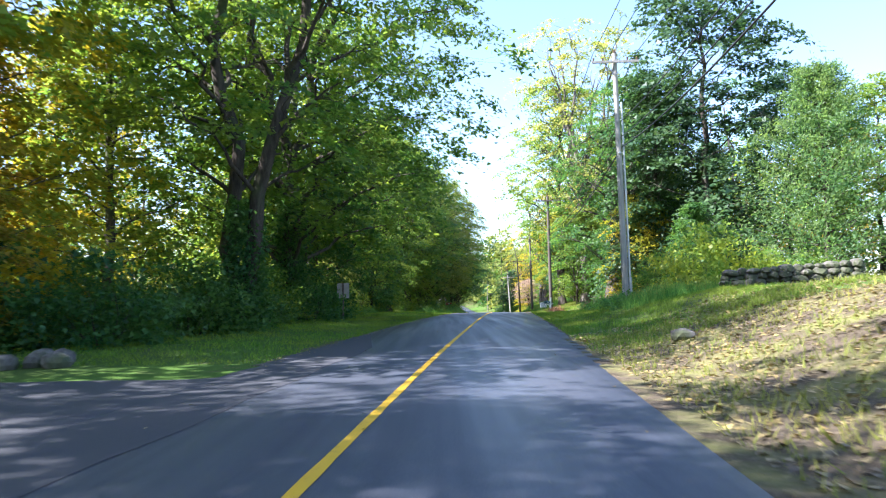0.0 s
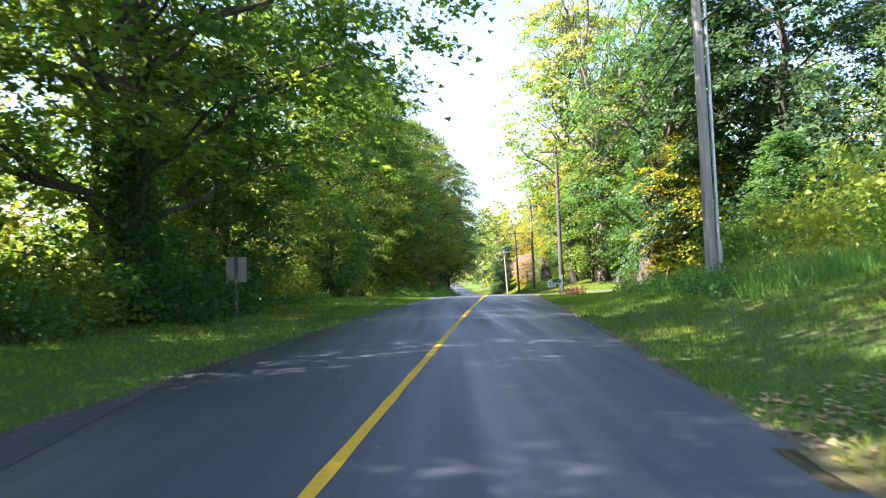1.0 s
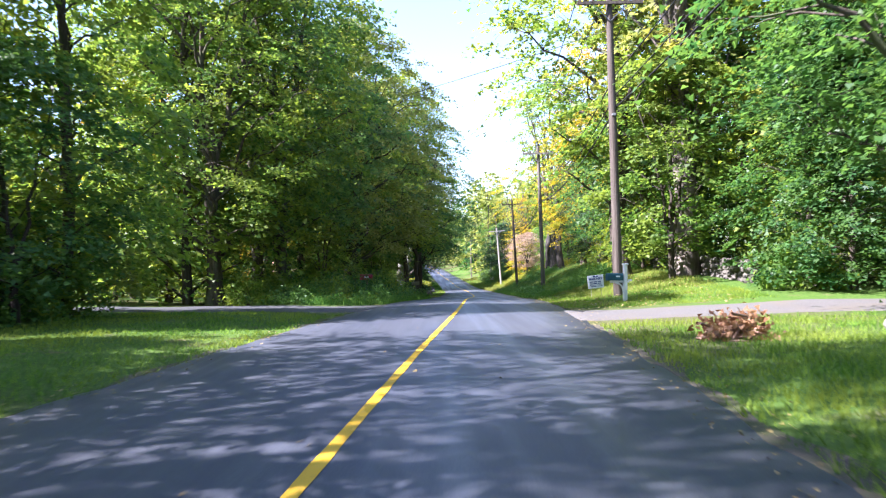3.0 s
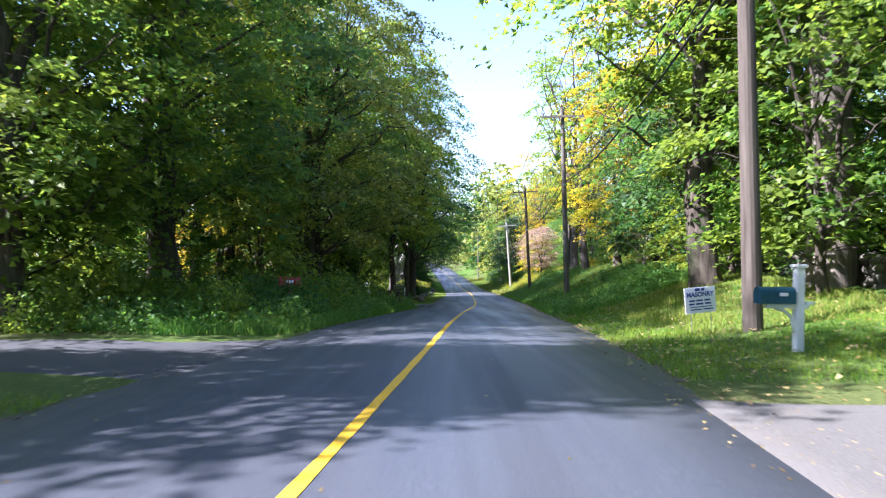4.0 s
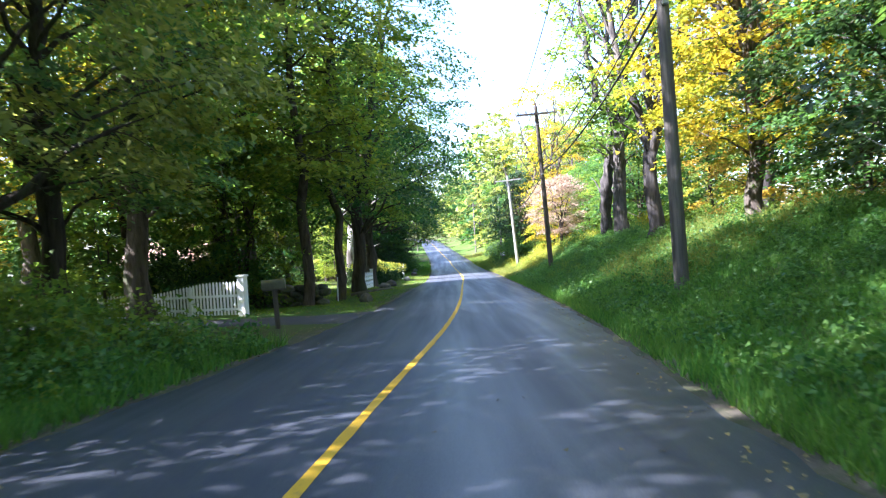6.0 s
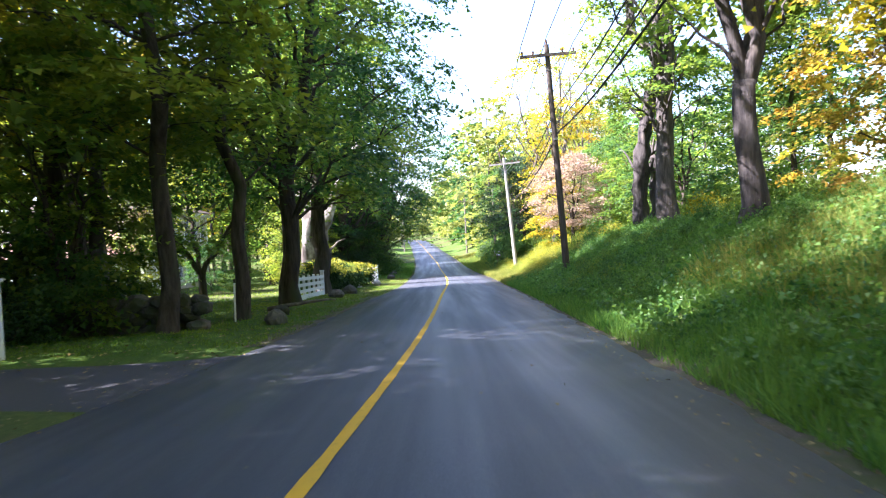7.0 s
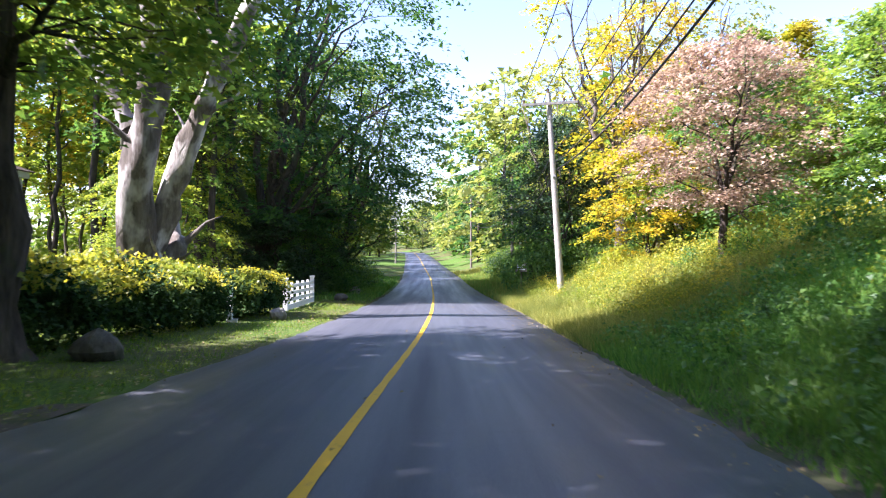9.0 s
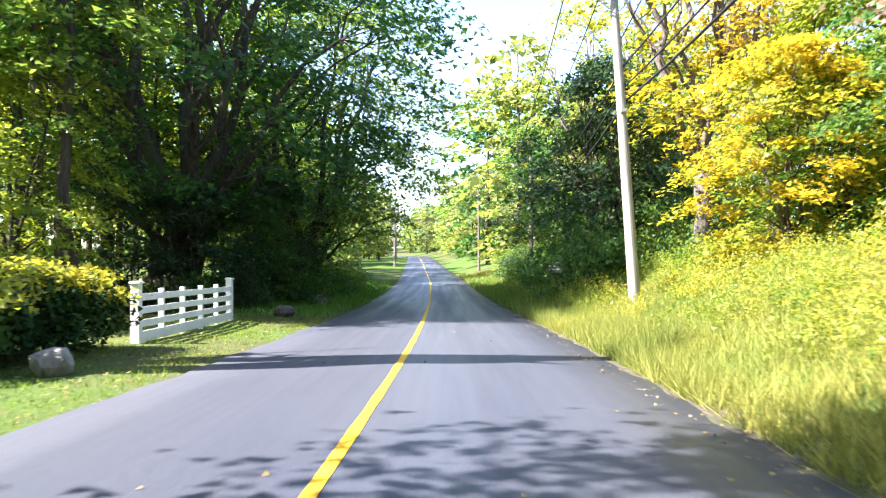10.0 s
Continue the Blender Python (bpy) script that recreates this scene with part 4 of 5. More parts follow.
# Ivy climbs the first two trunks.
def ivy(owner, radius, height, seed):
    r_ = np.random.default_rng(seed)
    n = int(height * 900)
    z = height * r_.uniform(0, 1, n) ** 1.3
    a = r_.uniform(0, 6.283, n)
    r = radius * (1.15 - 0.04 * z) + np.abs(r_.normal(size=n)) * 0.16 * (1 + 0.6 * np.sin(a * 2 + z * 1.3))
    c = np.stack([np.cos(a) * r, np.sin(a) * r, z], 1)
    return child("ivy", tris_mesh("ivy", leaves(r_, c, 2, 0.075, 0.10, 0.8, 0.25), LEAF["dark"]), owner, "dark green ivy climbing the trunk")


for ob in [o for o in bpy.data.objects if o.name.startswith("tree") and o.parent is None]:
    d = ob.location.x - float(road_x(ob.location.y))
    if abs(d + 7.1) < 0.1 and abs(ob.location.y - 21.4) < 0.1:
        ivy(ob, 0.38, 4.2, 1)
    if abs(d + 8.6) < 0.1 and abs(ob.location.y - 31.5) < 0.1:
        ivy(ob, 0.44, 6.0, 2)

# The woods behind them.
rng = np.random.default_rng(5)
taken = [(d, y) for d, y, *_ in SINGLE]


FAR = []


def woods(d0, d1, y0, y1, spacing, tries, kinds, colours, keep_clear=(), sizes=(0.85, 1.12), joined=False):
    for _ in range(tries):
        d, y = rng.uniform(d0, d1), rng.uniform(y0, y1)
        if any((d - a) ** 2 + (y - b) ** 2 < spacing ** 2 for a, b in taken):
            continue
        if any(a0 < d < a1 and b0 < y < b1 for a0, a1, b0, b1 in keep_clear):
            continue
        taken.append((d, y))
        kind, colour = str(rng.choice(kinds)), str(rng.choice(colours))
        size, turn, tall = rng.uniform(*sizes), rng.uniform(0, 6.28), rng.uniform(0.9, 1.1)
        if joined:
            FAR.append((kind, colour, Matrix.LocRotScale(spot(d, y, -0.05), Euler((0, 0, turn)), (size, size, size * tall))))
        else:
            plant(kind, colour, spot(d, y, -0.05), size, turn, tall, group="woodland trees")


def distant_woods():
    """The far trees, past counting, as one mesh with a material slot for each leaf colour."""
    colours = sorted({c for _, c, _ in FAR})
    co, loops, starts, mats, base, at = [], [], [], [], 0, 0
    for kind, colour, m in FAR:
        for n, me in enumerate(KINDS[kind]):
            v = np.empty(len(me.vertices) * 3, np.float32)
            me.vertices.foreach_get("co", v)
            v = v.reshape(-1, 3) @ np.array(m.to_3x3()).T + np.array(m.translation)
            li = np.empty(len(me.loops), np.int32)
            me.loops.foreach_get("vertex_index", li)
            ls = np.empty(len(me.polygons), np.int32)
            me.polygons.foreach_get("loop_start", ls)
            co.append(v)
            loops.append(li + base)
            starts.append(ls + at)
            mats.append(np.full(len(ls), 0 if n == 0 else 1 + colours.index(colour), np.int32))
            base, at = base + len(v), at + len(li)
    me = bpy.data.meshes.new("distant_woods")
    me.vertices.add(base)
    me.vertices.foreach_set("co", np.concatenate(co).astype(np.float32).ravel())
    me.loops.add(at)
    me.loops.foreach_set("vertex_index", np.concatenate(loops))
    starts, mats = np.concatenate(starts), np.concatenate(mats)
    me.polygons.add(len(starts))
    me.polygons.foreach_set("loop_start", starts)
    me.polygons.foreach_set("material_index", mats)
    for mat in [BARK] + [LEAF[c] for c in colours]:
        me.materials.append(mat)
    me.update(calc_edges=True)
    tagged(new("distant_woods", me), "distant woods of green, yellow and pinkish autumn trees", "woods", kind="stuff")


DRIVES = [(-40, 0, 1, 10), (-40, 0, 61, 69), (0, 40, 55, 62), (-24, 0, 96, 103), (-34, -7, 104, 152)]
woods(-28, -15.5, 10, 92, 6.6, 240, ["forest_a", "forest_b", "forest_c", "forest_c"], ["green", "lime", "green", "lime", "yellow", "gold"], DRIVES + [(-34, 0, 42, 57)], sizes=(0.6, 0.85))
woods(-32, -12.5, 69, 95, 4.2, 70, ["under_a"], ["dark", "green"], [(-40, 0, 61, 69)])
woods(-32, -14, 11, 60, 4.6, 90, ["under_a"], ["green", "lime", "yellow", "dark"], [(-40, 0, 1, 10)])
woods(-30, -10.5, 146, 200, 3.8, 160, ["forest_b", "forest_b", "forest_a"], ["lime", "green", "yellow", "lime"], [(-34, -7, 104, 148)])
woods(14, 36, 62, 128, 6.6, 160, ["forest_a", "forest_c", "forest_c", "open_b"], ["yellow", "green", "orange", "gold", "dark"], DRIVES)
woods(-46, -25, 86, 126, 5.5, 50, ["forest_c", "under_a"], ["green", "lime", "yellow", "green", "dark"], ())
woods(24, 44, 20, 62, 8.0, 60, ["forest_a", "forest_c"], ["lime", "green", "pale"], DRIVES)
woods(-50, -8.0, 205, 330, 7.5, 150, ["far_a", "far_b"], ["lime", "green", "pale", "pale", "blue", "green", "yellow"], (), joined=True)
woods(6.5, 45, 190, 330, 6.8, 190, ["far_a", "far_b"], ["green", "green", "pale", "pale", "blue", "dark", "pale"], (), joined=True)
woods(-62, -40, -10, 200, 13.0, 60, ["far_a", "far_b"], ["lime", "green", "yellow", "green"], (), joined=True)
woods(8, 75, 330, 420, 9.5, 80, ["far_a", "far_b"], ["lime", "green", "pink", "pale", "blue", "deep"], (), joined=True)
woods(-50, -8, 330, 425, 9.5, 50, ["far_a", "far_b"], ["lime", "green", "pale", "yellow"], (), joined=True)
woods(7, 110, 425, 500, 8.0, 110, ["far_a", "far_b"], ["green", "deep", "pale", "lime", "blue", "pink"], (), joined=True)
woods(9, 40, 172, 205, 7.5, 60, ["far_b", "far_b"], ["pale", "green", "dark", "green"], (), joined=True)
woods(-34, -8, 174, 205, 6.5, 60, ["far_a", "far_b"], ["lime", "green", "green", "dark"], (), joined=True)
distant_woods()


# ---- poles and wires ----
def utility_pole(place, height, r, material, arm=True, lean=0.0, arm_turn=0.0, label="", conduit=False):
    ob = tagged(new("utility_pole"), label, "utility pole", "utility poles along the road")
    ob.matrix_basis = pose(place.x, place.y, place.z - 0.3, 0, lean, 0)
    tube_part("pole", r, r * 0.66, height + 0.3, pose(0, 0, (height + 0.3) / 2), material, ob, sides=16)
    if arm:
        beam = box_part("crossarm", 2.3, 0.09, 0.115, pose(0, -0.16, height - 0.15, 0, 0, arm_turn), material, ob)
        for sx in (-1.05, -0.6, 0.6, 1.05):
            tube_part("insulator", 0.035, 0.05, 0.14, pose(sx, 0, 0.125), GLASSY, beam, sides=8)
        for sx in (-1, 1):
            box_part("brace", 0.03, 0.012, 0.85, pose(sx * 0.3, -0.16, height - 0.5, 0, sx * 47, 0), STEEL, ob)
    tube_part("cap_insulator", 0.03, 0.05, 0.2, pose(0, 0, height + 0.38), GLASSY, ob, sides=8)
    box_part("cable_clamp", 0.12, 0.5, 0.08, pose(0, 0, height * 0.62), STEEL, ob)
    if conduit:
        tube_part("conduit", 0.055, 0.045, height * 0.8, pose(r * 1.25, -r * 0.5, height * 0.4 + 0.3), STEEL, ob, "pale grey cable riser pipe")
        tube_part("guard_pipe", 0.08, 0.08, 1.3, pose(r * 1.3, -r * 0.6, 0.9), STEEL, ob)
    return ob


# The pole at 66 takes the dark wood to paint in the shade on it.
POLES = [
    ((6.6, 1.5), 10.5, 0.17, POLE, True, 0.5, False), ((7.05, 33.1), 12.2, 0.17, POLE_GREY, True, -1.2, True), ((5.4, 66.0), 10.6, 0.17, POLE_DARK, True, -0.6, False), ((5.0, 93.3), 10.2, 0.16, POLE, True, -1.0, False),
    ((5.15, 120.0), 9.4, 0.15, POLE_DARK, True, -2.4, False), ((5.3, 145.0), 8.3, 0.15, POLE_GREY, True, -3.6, False), ((6.6, 175.0), 8.0, 0.15, POLE, False, 0.0, False), ((5.5, 205.0), 8.5, 0.15, POLE, True, 0.0, False),
]
for d, y in ((-4.3, 236.0), (-4.8, 262.0)):
    utility_pole(spot(d, y), 9.0, 0.16, POLE, True, 0.0, 0, "distant grey wooden utility pole with crossarm")
tops = []
for (d, y), h, r, mat, arm, lean, cond in POLES:
    p = spot(d, y)
    word = "weathered grey wooden utility pole with crossarm and wires" if mat is not POLE_DARK else "dark wooden utility pole with crossarm"
    if cond:
        word = "pale wooden utility pole with a grey riser pipe"
    utility_pole(p, h, r, mat, arm, lean, 0, word, cond)
    tops.append((p, h, math.tan(radians(lean))))


def wire(a, b, sag, r, name="overhead_wire", label="black overhead wire strung between utility poles"):
    wood = Wood()
    pts = [a.lerp(b, i / 14) - Vector((0, 0, sag * 4 * (i / 14) * (1 - i / 14))) for i in range(15)]
    wood.tube(pts, [r] * 15, 5)
    tagged(new(name, wood.mesh(name, CABLE)), label, "wire", "overhead wires")


first = (tops[0][0] + Vector((0.5, -34, 0.5)), 10.0, 0.0)
for (p0, h0, l0), (p1, h1, l1) in zip([first] + tops[:-1], tops):
    for off, frac, sag, r in ((-1.05, 1.0, 0.5, 0.016), (1.05, 1.0, 0.5, 0.016), (0.0, 1.03, 0.45, 0.016), (0.14, 0.62, 0.6, 0.03), (0.12, 0.66, 0.55, 0.02), (0.1, 0.72, 0.5, 0.02)):
        a = p0 + Vector((off + h0 * frac * l0, -0.1, h0 * frac))
        b = p1 + Vector((off + h1 * frac * l1, -0.1, h1 * frac))
        wire(a, b, sag, r)
wire(tops[2][0] + Vector((0, 0, 9.3)), spot(-22, 84, 8.0), 0.7, 0.012, label="thin service wire crossing over the road")


# ---- roadside things ----
def mailbox_white_post(place):
    """A teal box on a white timber post with a curved bracket."""
    ob = tagged(new("mailbox"), "teal metal mailbox on a white wooden post", "mailbox")
    ob.matrix_basis = pose(place.x, place.y, place.z - 0.1, 0, 1.5, 8)
    post = box_part("post", 0.115, 0.115, 1.25, pose(0, 0, 0.62), WHITE, ob, bevel=0.01)
    box_part("post_cap", 0.17, 0.17, 0.05, pose(0, 0, 0.645), WHITE, post, bevel=0.012)
    box_part("arm", 0.62, 0.09, 0.06, pose(-0.18, 0, 0.72), WHITE, ob)
    box_part("arm_stub", 0.12, 0.07, 0.05, pose(0.16, 0, 0.76), WHITE, ob)
    wood = Wood()
    wood.tube([(-0.34, 0, 0.69), (-0.22, 0, 0.66), (-0.12, 0, 0.58), (-0.07, 0, 0.46), (-0.055, 0, 0.36)], [0.025] * 5, 6)
    child("bracket", wood.mesh("bracket", WHITE), ob)
    body = letter_box(ob, TEAL, pose(-0.34, 0, 0.755))
    box_part("number_plate_bar", 0.12, 0.004, 0.045, pose(0.07, -0.087, 0.125), SIGN_WHITE, body, "small pale label bar", 0.0)


def letter_box(parent, material, m, length=0.5, w=0.17):
    """A domed sheet-metal box: flat sides, round top, with a door, lip and flag."""
    prof = [(-w / 2, 0.0), (w / 2, 0.0)] + [(w / 2 * math.cos(a), 0.14 + w / 2 * math.sin(a)) for a in [math.pi * i / 10 for i in range(11)]]
    n = len(prof)
    verts = [(x, y, z) for x in (-length / 2, length / 2) for y, z in prof]
    faces = [tuple(range(n))[::-1], tuple(range(n, 2 * n))] + [(i, (i + 1) % n, n + (i + 1) % n, n + i) for i in range(n)]
    body = child("box_body", mesh_of("box_body", verts, faces, material), parent, "", m)
    verts = [(x, y * 1.06, z * 1.03 - 0.004) for x in (-length / 2 - 0.02, -length / 2 + 0.012) for y, z in prof]
    child("door", mesh_of("door", verts, faces, material), body)
    box_part("flag", 0.10, 0.006, 0.05, pose(0.05, w / 2 + 0.008, 0.19), RED, body, "", 0.0)
    return body


mailbox_white_post(spot(5.15, 63.6))

ob = tagged(new("mailbox"), "dark red mailbox on a post among weeds", "mailbox")
p = spot(-4.5, 73.9)
ob.matrix_basis = pose(p.x, p.y, p.z - 0.1, 0, 0, 6)
box_part("post", 0.10, 0.10, 1.15, pose(0, 0, 0.55), BRUSHWOOD, ob)
body = letter_box(ob, RED, pose(0, 0, 1.12), 0.55, 0.2)
for i in range(3):
    box_part("number_bar", 0.045, 0.004, 0.075, pose(-0.07 + 0.07 * i, -0.102, 0.11), SIGN_WHITE, body, "", 0.0)

# Yard sign on wire legs.
ob = tagged(new("yard_sign"), "white lawn sign with blue lettering on wire legs", "sign")
p = spot(4.78, 66.8)
ob.matrix_basis = pose(p.x, p.y, p.z, 0, -4, 14)
panel = box_part("panel", 0.62, 0.012, 0.46, pose(0, 0, 0.58), SIGN_WHITE, ob, "", 0.002)
for sx in (-0.2, 0.2):
    tube_part("wire_leg", 0.006, 0.006, 0.6, pose(sx, 0.012, 0.2), STEEL, ob, sides=6)


def lettering(text, size, m, parent, material):
    cu = bpy.data.curves.new("lettering", "FONT")
    cu.body, cu.size, cu.align_x, cu.align_y, cu.extrude, cu.offset = text, size, "CENTER", "CENTER", 0.002, 0.004
    cu.materials.append(material)
    o = new("lettering", cu)
    o.parent, o.matrix_basis = parent, m
    return o


lettering("MASONRY", 0.115, pose(0, -0.009, 0.10, 90, 0, 0), panel, SIGN_BLUE)
for w, x, z, h in ((0.10, -0.05, 0.19, 0.05), (0.07, 0.06, 0.19, 0.05), (0.11, -0.17, -0.005, 0.03), (0.13, -0.02, -0.005, 0.03), (0.12, 0.14, -0.005, 0.03),
                   (0.10, -0.18, -0.065, 0.03), (0.15, -0.02, -0.065, 0.03), (0.12, 0.15, -0.065, 0.03), (0.46, 0.0, -0.12, 0.014), (0.22, -0.1, -0.165, 0.02), (0.2, 0.15, -0.165, 0.02)):
    box_part("print_bar", w, 0.004, h, pose(x, -0.008, z), SIGN_BLUE, panel, "", 0.0)

# Road sign seen from behind.
ob = tagged(new("road_sign"), "back of a small grey road sign on a dark post", "road sign")
p = spot(-6.6, 33.4)
ob.matrix_basis = pose(p.x, p.y, p.z - 0.2, 0, 0, 4)
box_part("post", 0.085, 0.06, 1.98, pose(0, 0, 0.99), POLE_DARK, ob)
box_part("sign_plate", 0.58, 0.006, 0.73, pose(0, 0.036, 1.6), SIGN_GREY, ob, "", 0.002)

# Small dark sign by the road further on.
ob = tagged(new("road_sign"), "small grey sign board on a post in the brush", "road sign")
p = spot(4.75, 154.6)
ob.matrix_basis = pose(p.x, p.y, p.z - 0.2, 0, 0, -5)
box_part("post", 0.06, 0.05, 1.9, pose(0, 0, 0.95), POLE_DARK, ob)
plate = box_part("sign_plate", 0.62, 0.02, 0.5, pose(0, -0.04, 1.6), SIGN_GREY, ob)
for z in (0.12, 0.0, -0.12):
    box_part("print_bar", 0.4, 0.004, 0.05, pose(0, -0.012, z), SIGN_WHITE, plate, "", 0.0)


# ---- fences ----
def rail_fence(a, b, panels, height, label, end_posts=(True, True)):
    """A white four-rail board fence from a to b."""
    ob = tagged(new("rail_fence"), label, "fence", "white rail fences")
    way = b - a
    ob.matrix_basis = Matrix.Translation(a) @ Matrix.Rotation(math.atan2(way.y, way.x), 4, "Z")
    length, rise = Vector((way.x, way.y)).length, way.z
    for i in range(panels + 1):
        s = i / panels
        end = i in (0, panels)
        w = 0.16 if end else 0.10
        h = height + (0.14 if end else 0.02)
        post = box_part("post", w, w, h + 0.15, pose(length * s, 0, rise * s + h / 2 - 0.08), WHITE_FENCE, ob)
        if end:
            box_part("post_cap", 0.21, 0.21, 0.05, pose(0, 0, h / 2 + 0.085), WHITE_FENCE, post, bevel=0.012)
    tilt = math.degrees(math.atan2(rise, length))
    for i in range(panels):
        s = (i + 0.5) / panels
        for z in (0.12, 0.37, 0.62, 0.87):
            hz = 0.2 if z < 0.2 else 0.13
            box_part("rail", length / panels - 0.02, 0.03, hz, pose(length * s, -0.055, rise * s + z * height, 0, -tilt, 0), WHITE_FENCE, ob)
    return ob


rail_fence(spot(-5.5, 117.2), spot(-5.75, 124.5), 6, 0.98, "white four-rail board fence with capped end posts")
rail_fence(spot(-5.1, 140.4), spot(-5.3, 147.0), 5, 0.98, "white four-rail fence beyond the clipped hedge")


def picket_fence(a, b, n, height, label):
    """Pointed pickets on two rails; the run sweeps up to a stout capped post at its far end."""
    ob = tagged(new("picket_fence"), label, "fence")
    way = b - a
    ob.matrix_basis = Matrix.Translation(a) @ Matrix.Rotation(math.atan2(way.y, way.x), 4, "Z")
    length, rise = Vector((way.x, way.y)).length, way.z
    prof = [(-0.035, 0), (0.035, 0), (0.035, height - 0.06), (0, height), (-0.035, height - 0.06)]
    verts = [(x, y, z) for y in (-0.01, 0.01) for x, z in prof]
    faces = [(4, 3, 2, 1, 0), (5, 6, 7, 8, 9)] + [(i, (i + 1) % 5, 5 + (i + 1) % 5, 5 + i) for i in range(5)]
    me = mesh_of("picket", verts, faces, WHITE_FENCE)
    for i in range(n):
        s = (i + 0.5) / n
        tall = 0.72 + 0.28 * ease((s - 0.35) / 0.5)
        child("picket", me, ob, "", pose(length * s, -0.05, rise * s + 0.06) @ Matrix.Diagonal((1, 1, float(tall), 1)))
    for s in (0.0, 0.33, 0.66):
        box_part("post", 0.1, 0.1, height * 0.85 + 0.2, pose(length * s, 0.03, rise * s + height * 0.4), WHITE_FENCE, ob)
    post = box_part("gate_post", 0.24, 0.24, height + 0.35, pose(length + 0.1, 0, rise + height / 2 + 0.02), WHITE_FENCE, ob)
    box_part("post_cap", 0.32, 0.32, 0.06, pose(0, 0, height / 2 + 0.2), WHITE_FENCE, post, bevel=0.014)
    for z in (0.22, 0.62):
        box_part("rail", length, 0.035, 0.08, pose(length / 2, -0.02, rise / 2 + z * height, 0, -math.degrees(math.atan2(rise, length)), 0), WHITE_FENCE, ob)


picket_fence(spot(-12.8, 104.0), spot(-7.2, 102.2), 44, 1.12, "white picket fence with a capped gate post under maples")

# A drab old mailbox where the drive meets the road.
ob = tagged(new("mailbox"), "drab olive metal mailbox on a dark wooden post", "mailbox")
p = spot(-4.35, 96.2)
ob.matrix_basis = pose(p.x, p.y, p.z - 0.1, 0, -2, 4)
box_part("post", 0.11, 0.11, 1.1, pose(0, 0, 0.52), POLE_DARK, ob)
box_part("shelf", 0.56, 0.16, 0.035, pose(0, 0, 1.08), POLE_DARK, ob)
letter_box(ob, OLIVE, pose(0, 0, 1.1), 0.56, 0.19)


# ---- stones ----
def rock_mesh(seed, sx, sy, sz, material):
    rng_ = np.random.default_rng(seed)
    bm = bmesh.new()
    bmesh.ops.create_icosphere(bm, subdivisions=2, radius=0.5)
    for v in bm.verts:
        n_ = noise.noise(v.co * 2.2 + Vector((seed * 3.1, seed, 0))) * 0.26 + noise.noise(v.co * 5 + Vector((0, seed * 2.0, 0))) * 0.09
        v.co = v.co * (1 + n_)
        v.co = Vector((v.co.x * sx, v.co.y * sy, max(v.co.z, -0.36) * sz))
    me = bpy.data.meshes.new("boulder")
    bm.to_mesh(me)
    bm.free()
    me.materials.append(material)
    return me


def boulder(d, y, sx, sy, sz, seed, material=STONE_PALE, label="pale granite boulder on the grass verge"):
    ob = new("boulder", rock_mesh(seed, sx, sy, sz, material))
    p = spot(d, y)
    ob.matrix_basis = pose(p.x, p.y, p.z + sz * 0.27, 0, 0, seed * 40)
    return tagged(ob, label, "boulder", "verge boulders")


boulder(-4.42, 136.3, 0.56, 0.5, 0.46, 1)
boulder(-4.5, 111.1, 0.55, 0.5, 0.42, 2, STONE, "mossy grey boulder on the shaded verge")
boulder(-3.95, 108.3, 0.6, 0.6, 0.5, 3, STONE, "mossy grey boulder on the shaded verge")
boulder(-4.6, 121.5, 0.7, 0.6, 0.5, 4, STONE, "mossy grey boulder on the shaded verge")
boulder(-4.7, 126, 0.8, 0.7, 0.6, 5, STONE, "mossy grey boulder beside the clipped hedge")
boulder(-4.4, 149.8, 0.8, 0.7, 0.5, 6, STONE, "grey boulder on the shaded verge")
boulder(-4.6, 157.8, 0.9, 0.7, 0.6, 7)
boulder(4.75, 12.1, 0.5, 0.45, 0.3, 8, STONE, "flat grey stone on the bare bank")
for i, (d, y) in enumerate([(-6.3, 10.2), (-6.75, 10.4), (-7.1, 10.1), (-6.5, 10.7), (-6.9, 10.8)]):
    boulder(d, y, 0.5, 0.42, 0.36, 10 + i, STONE, "grey field stone in a low heap by the side road")


def stone_wall(a, b, height, depth, seed, label):
    """A dry-stone wall, stone by stone."""
    rng_ = np.random.default_rng(seed)
    ob = tagged(new("stone_wall"), label, "stone wall")
    way = b - a
    length = Vector((way.x, way.y)).length
    ob.matrix_basis = Matrix.Translation(a) @ Matrix.Rotation(math.atan2(way.y, way.x), 4, "Z")
    kinds = [rock_mesh(40 + seed + i, 1, 1, 1, STONE) for i in range(5)]
    n_rows = max(2, int(height / 0.2))
    for r_ in range(n_rows):
        s = rng_.uniform(0, 0.2)
        while s < length:
            w = rng_.uniform(0.3, 0.6)
            h = 0.26 * rng_.uniform(0.8, 1.3)
            q = child("stone", kinds[int(rng_.integers(0, 5))], ob)
            q.matrix_basis = Matrix.LocRotScale((s + w / 2, rng_.normal() * 0.05, way.z * s / length + 0.08 + r_ * 0.2), Euler((rng_.normal() * 0.12, rng_.normal() * 0.12, rng_.uniform(-0.2, 0.2))), (w * 1.25, depth * rng_.uniform(0.8, 1.15), h * 1.25))
            s += w


stone_wall(spot(9.6, 26.5), spot(14.5, 25.0), 0.95, 0.7, 1, "low tumbled dry-stone wall on the bank")
stone_wall(spot(10.2, 66.0), spot(10.0, 80.0), 0.8, 0.6, 2, "lichened dry-stone wall behind big trees")
stone_wall(spot(-9.8, 106.9), spot(-5.6, 107.5), 0.9, 0.7, 3, "grey dry-stone wall end beside the drive")


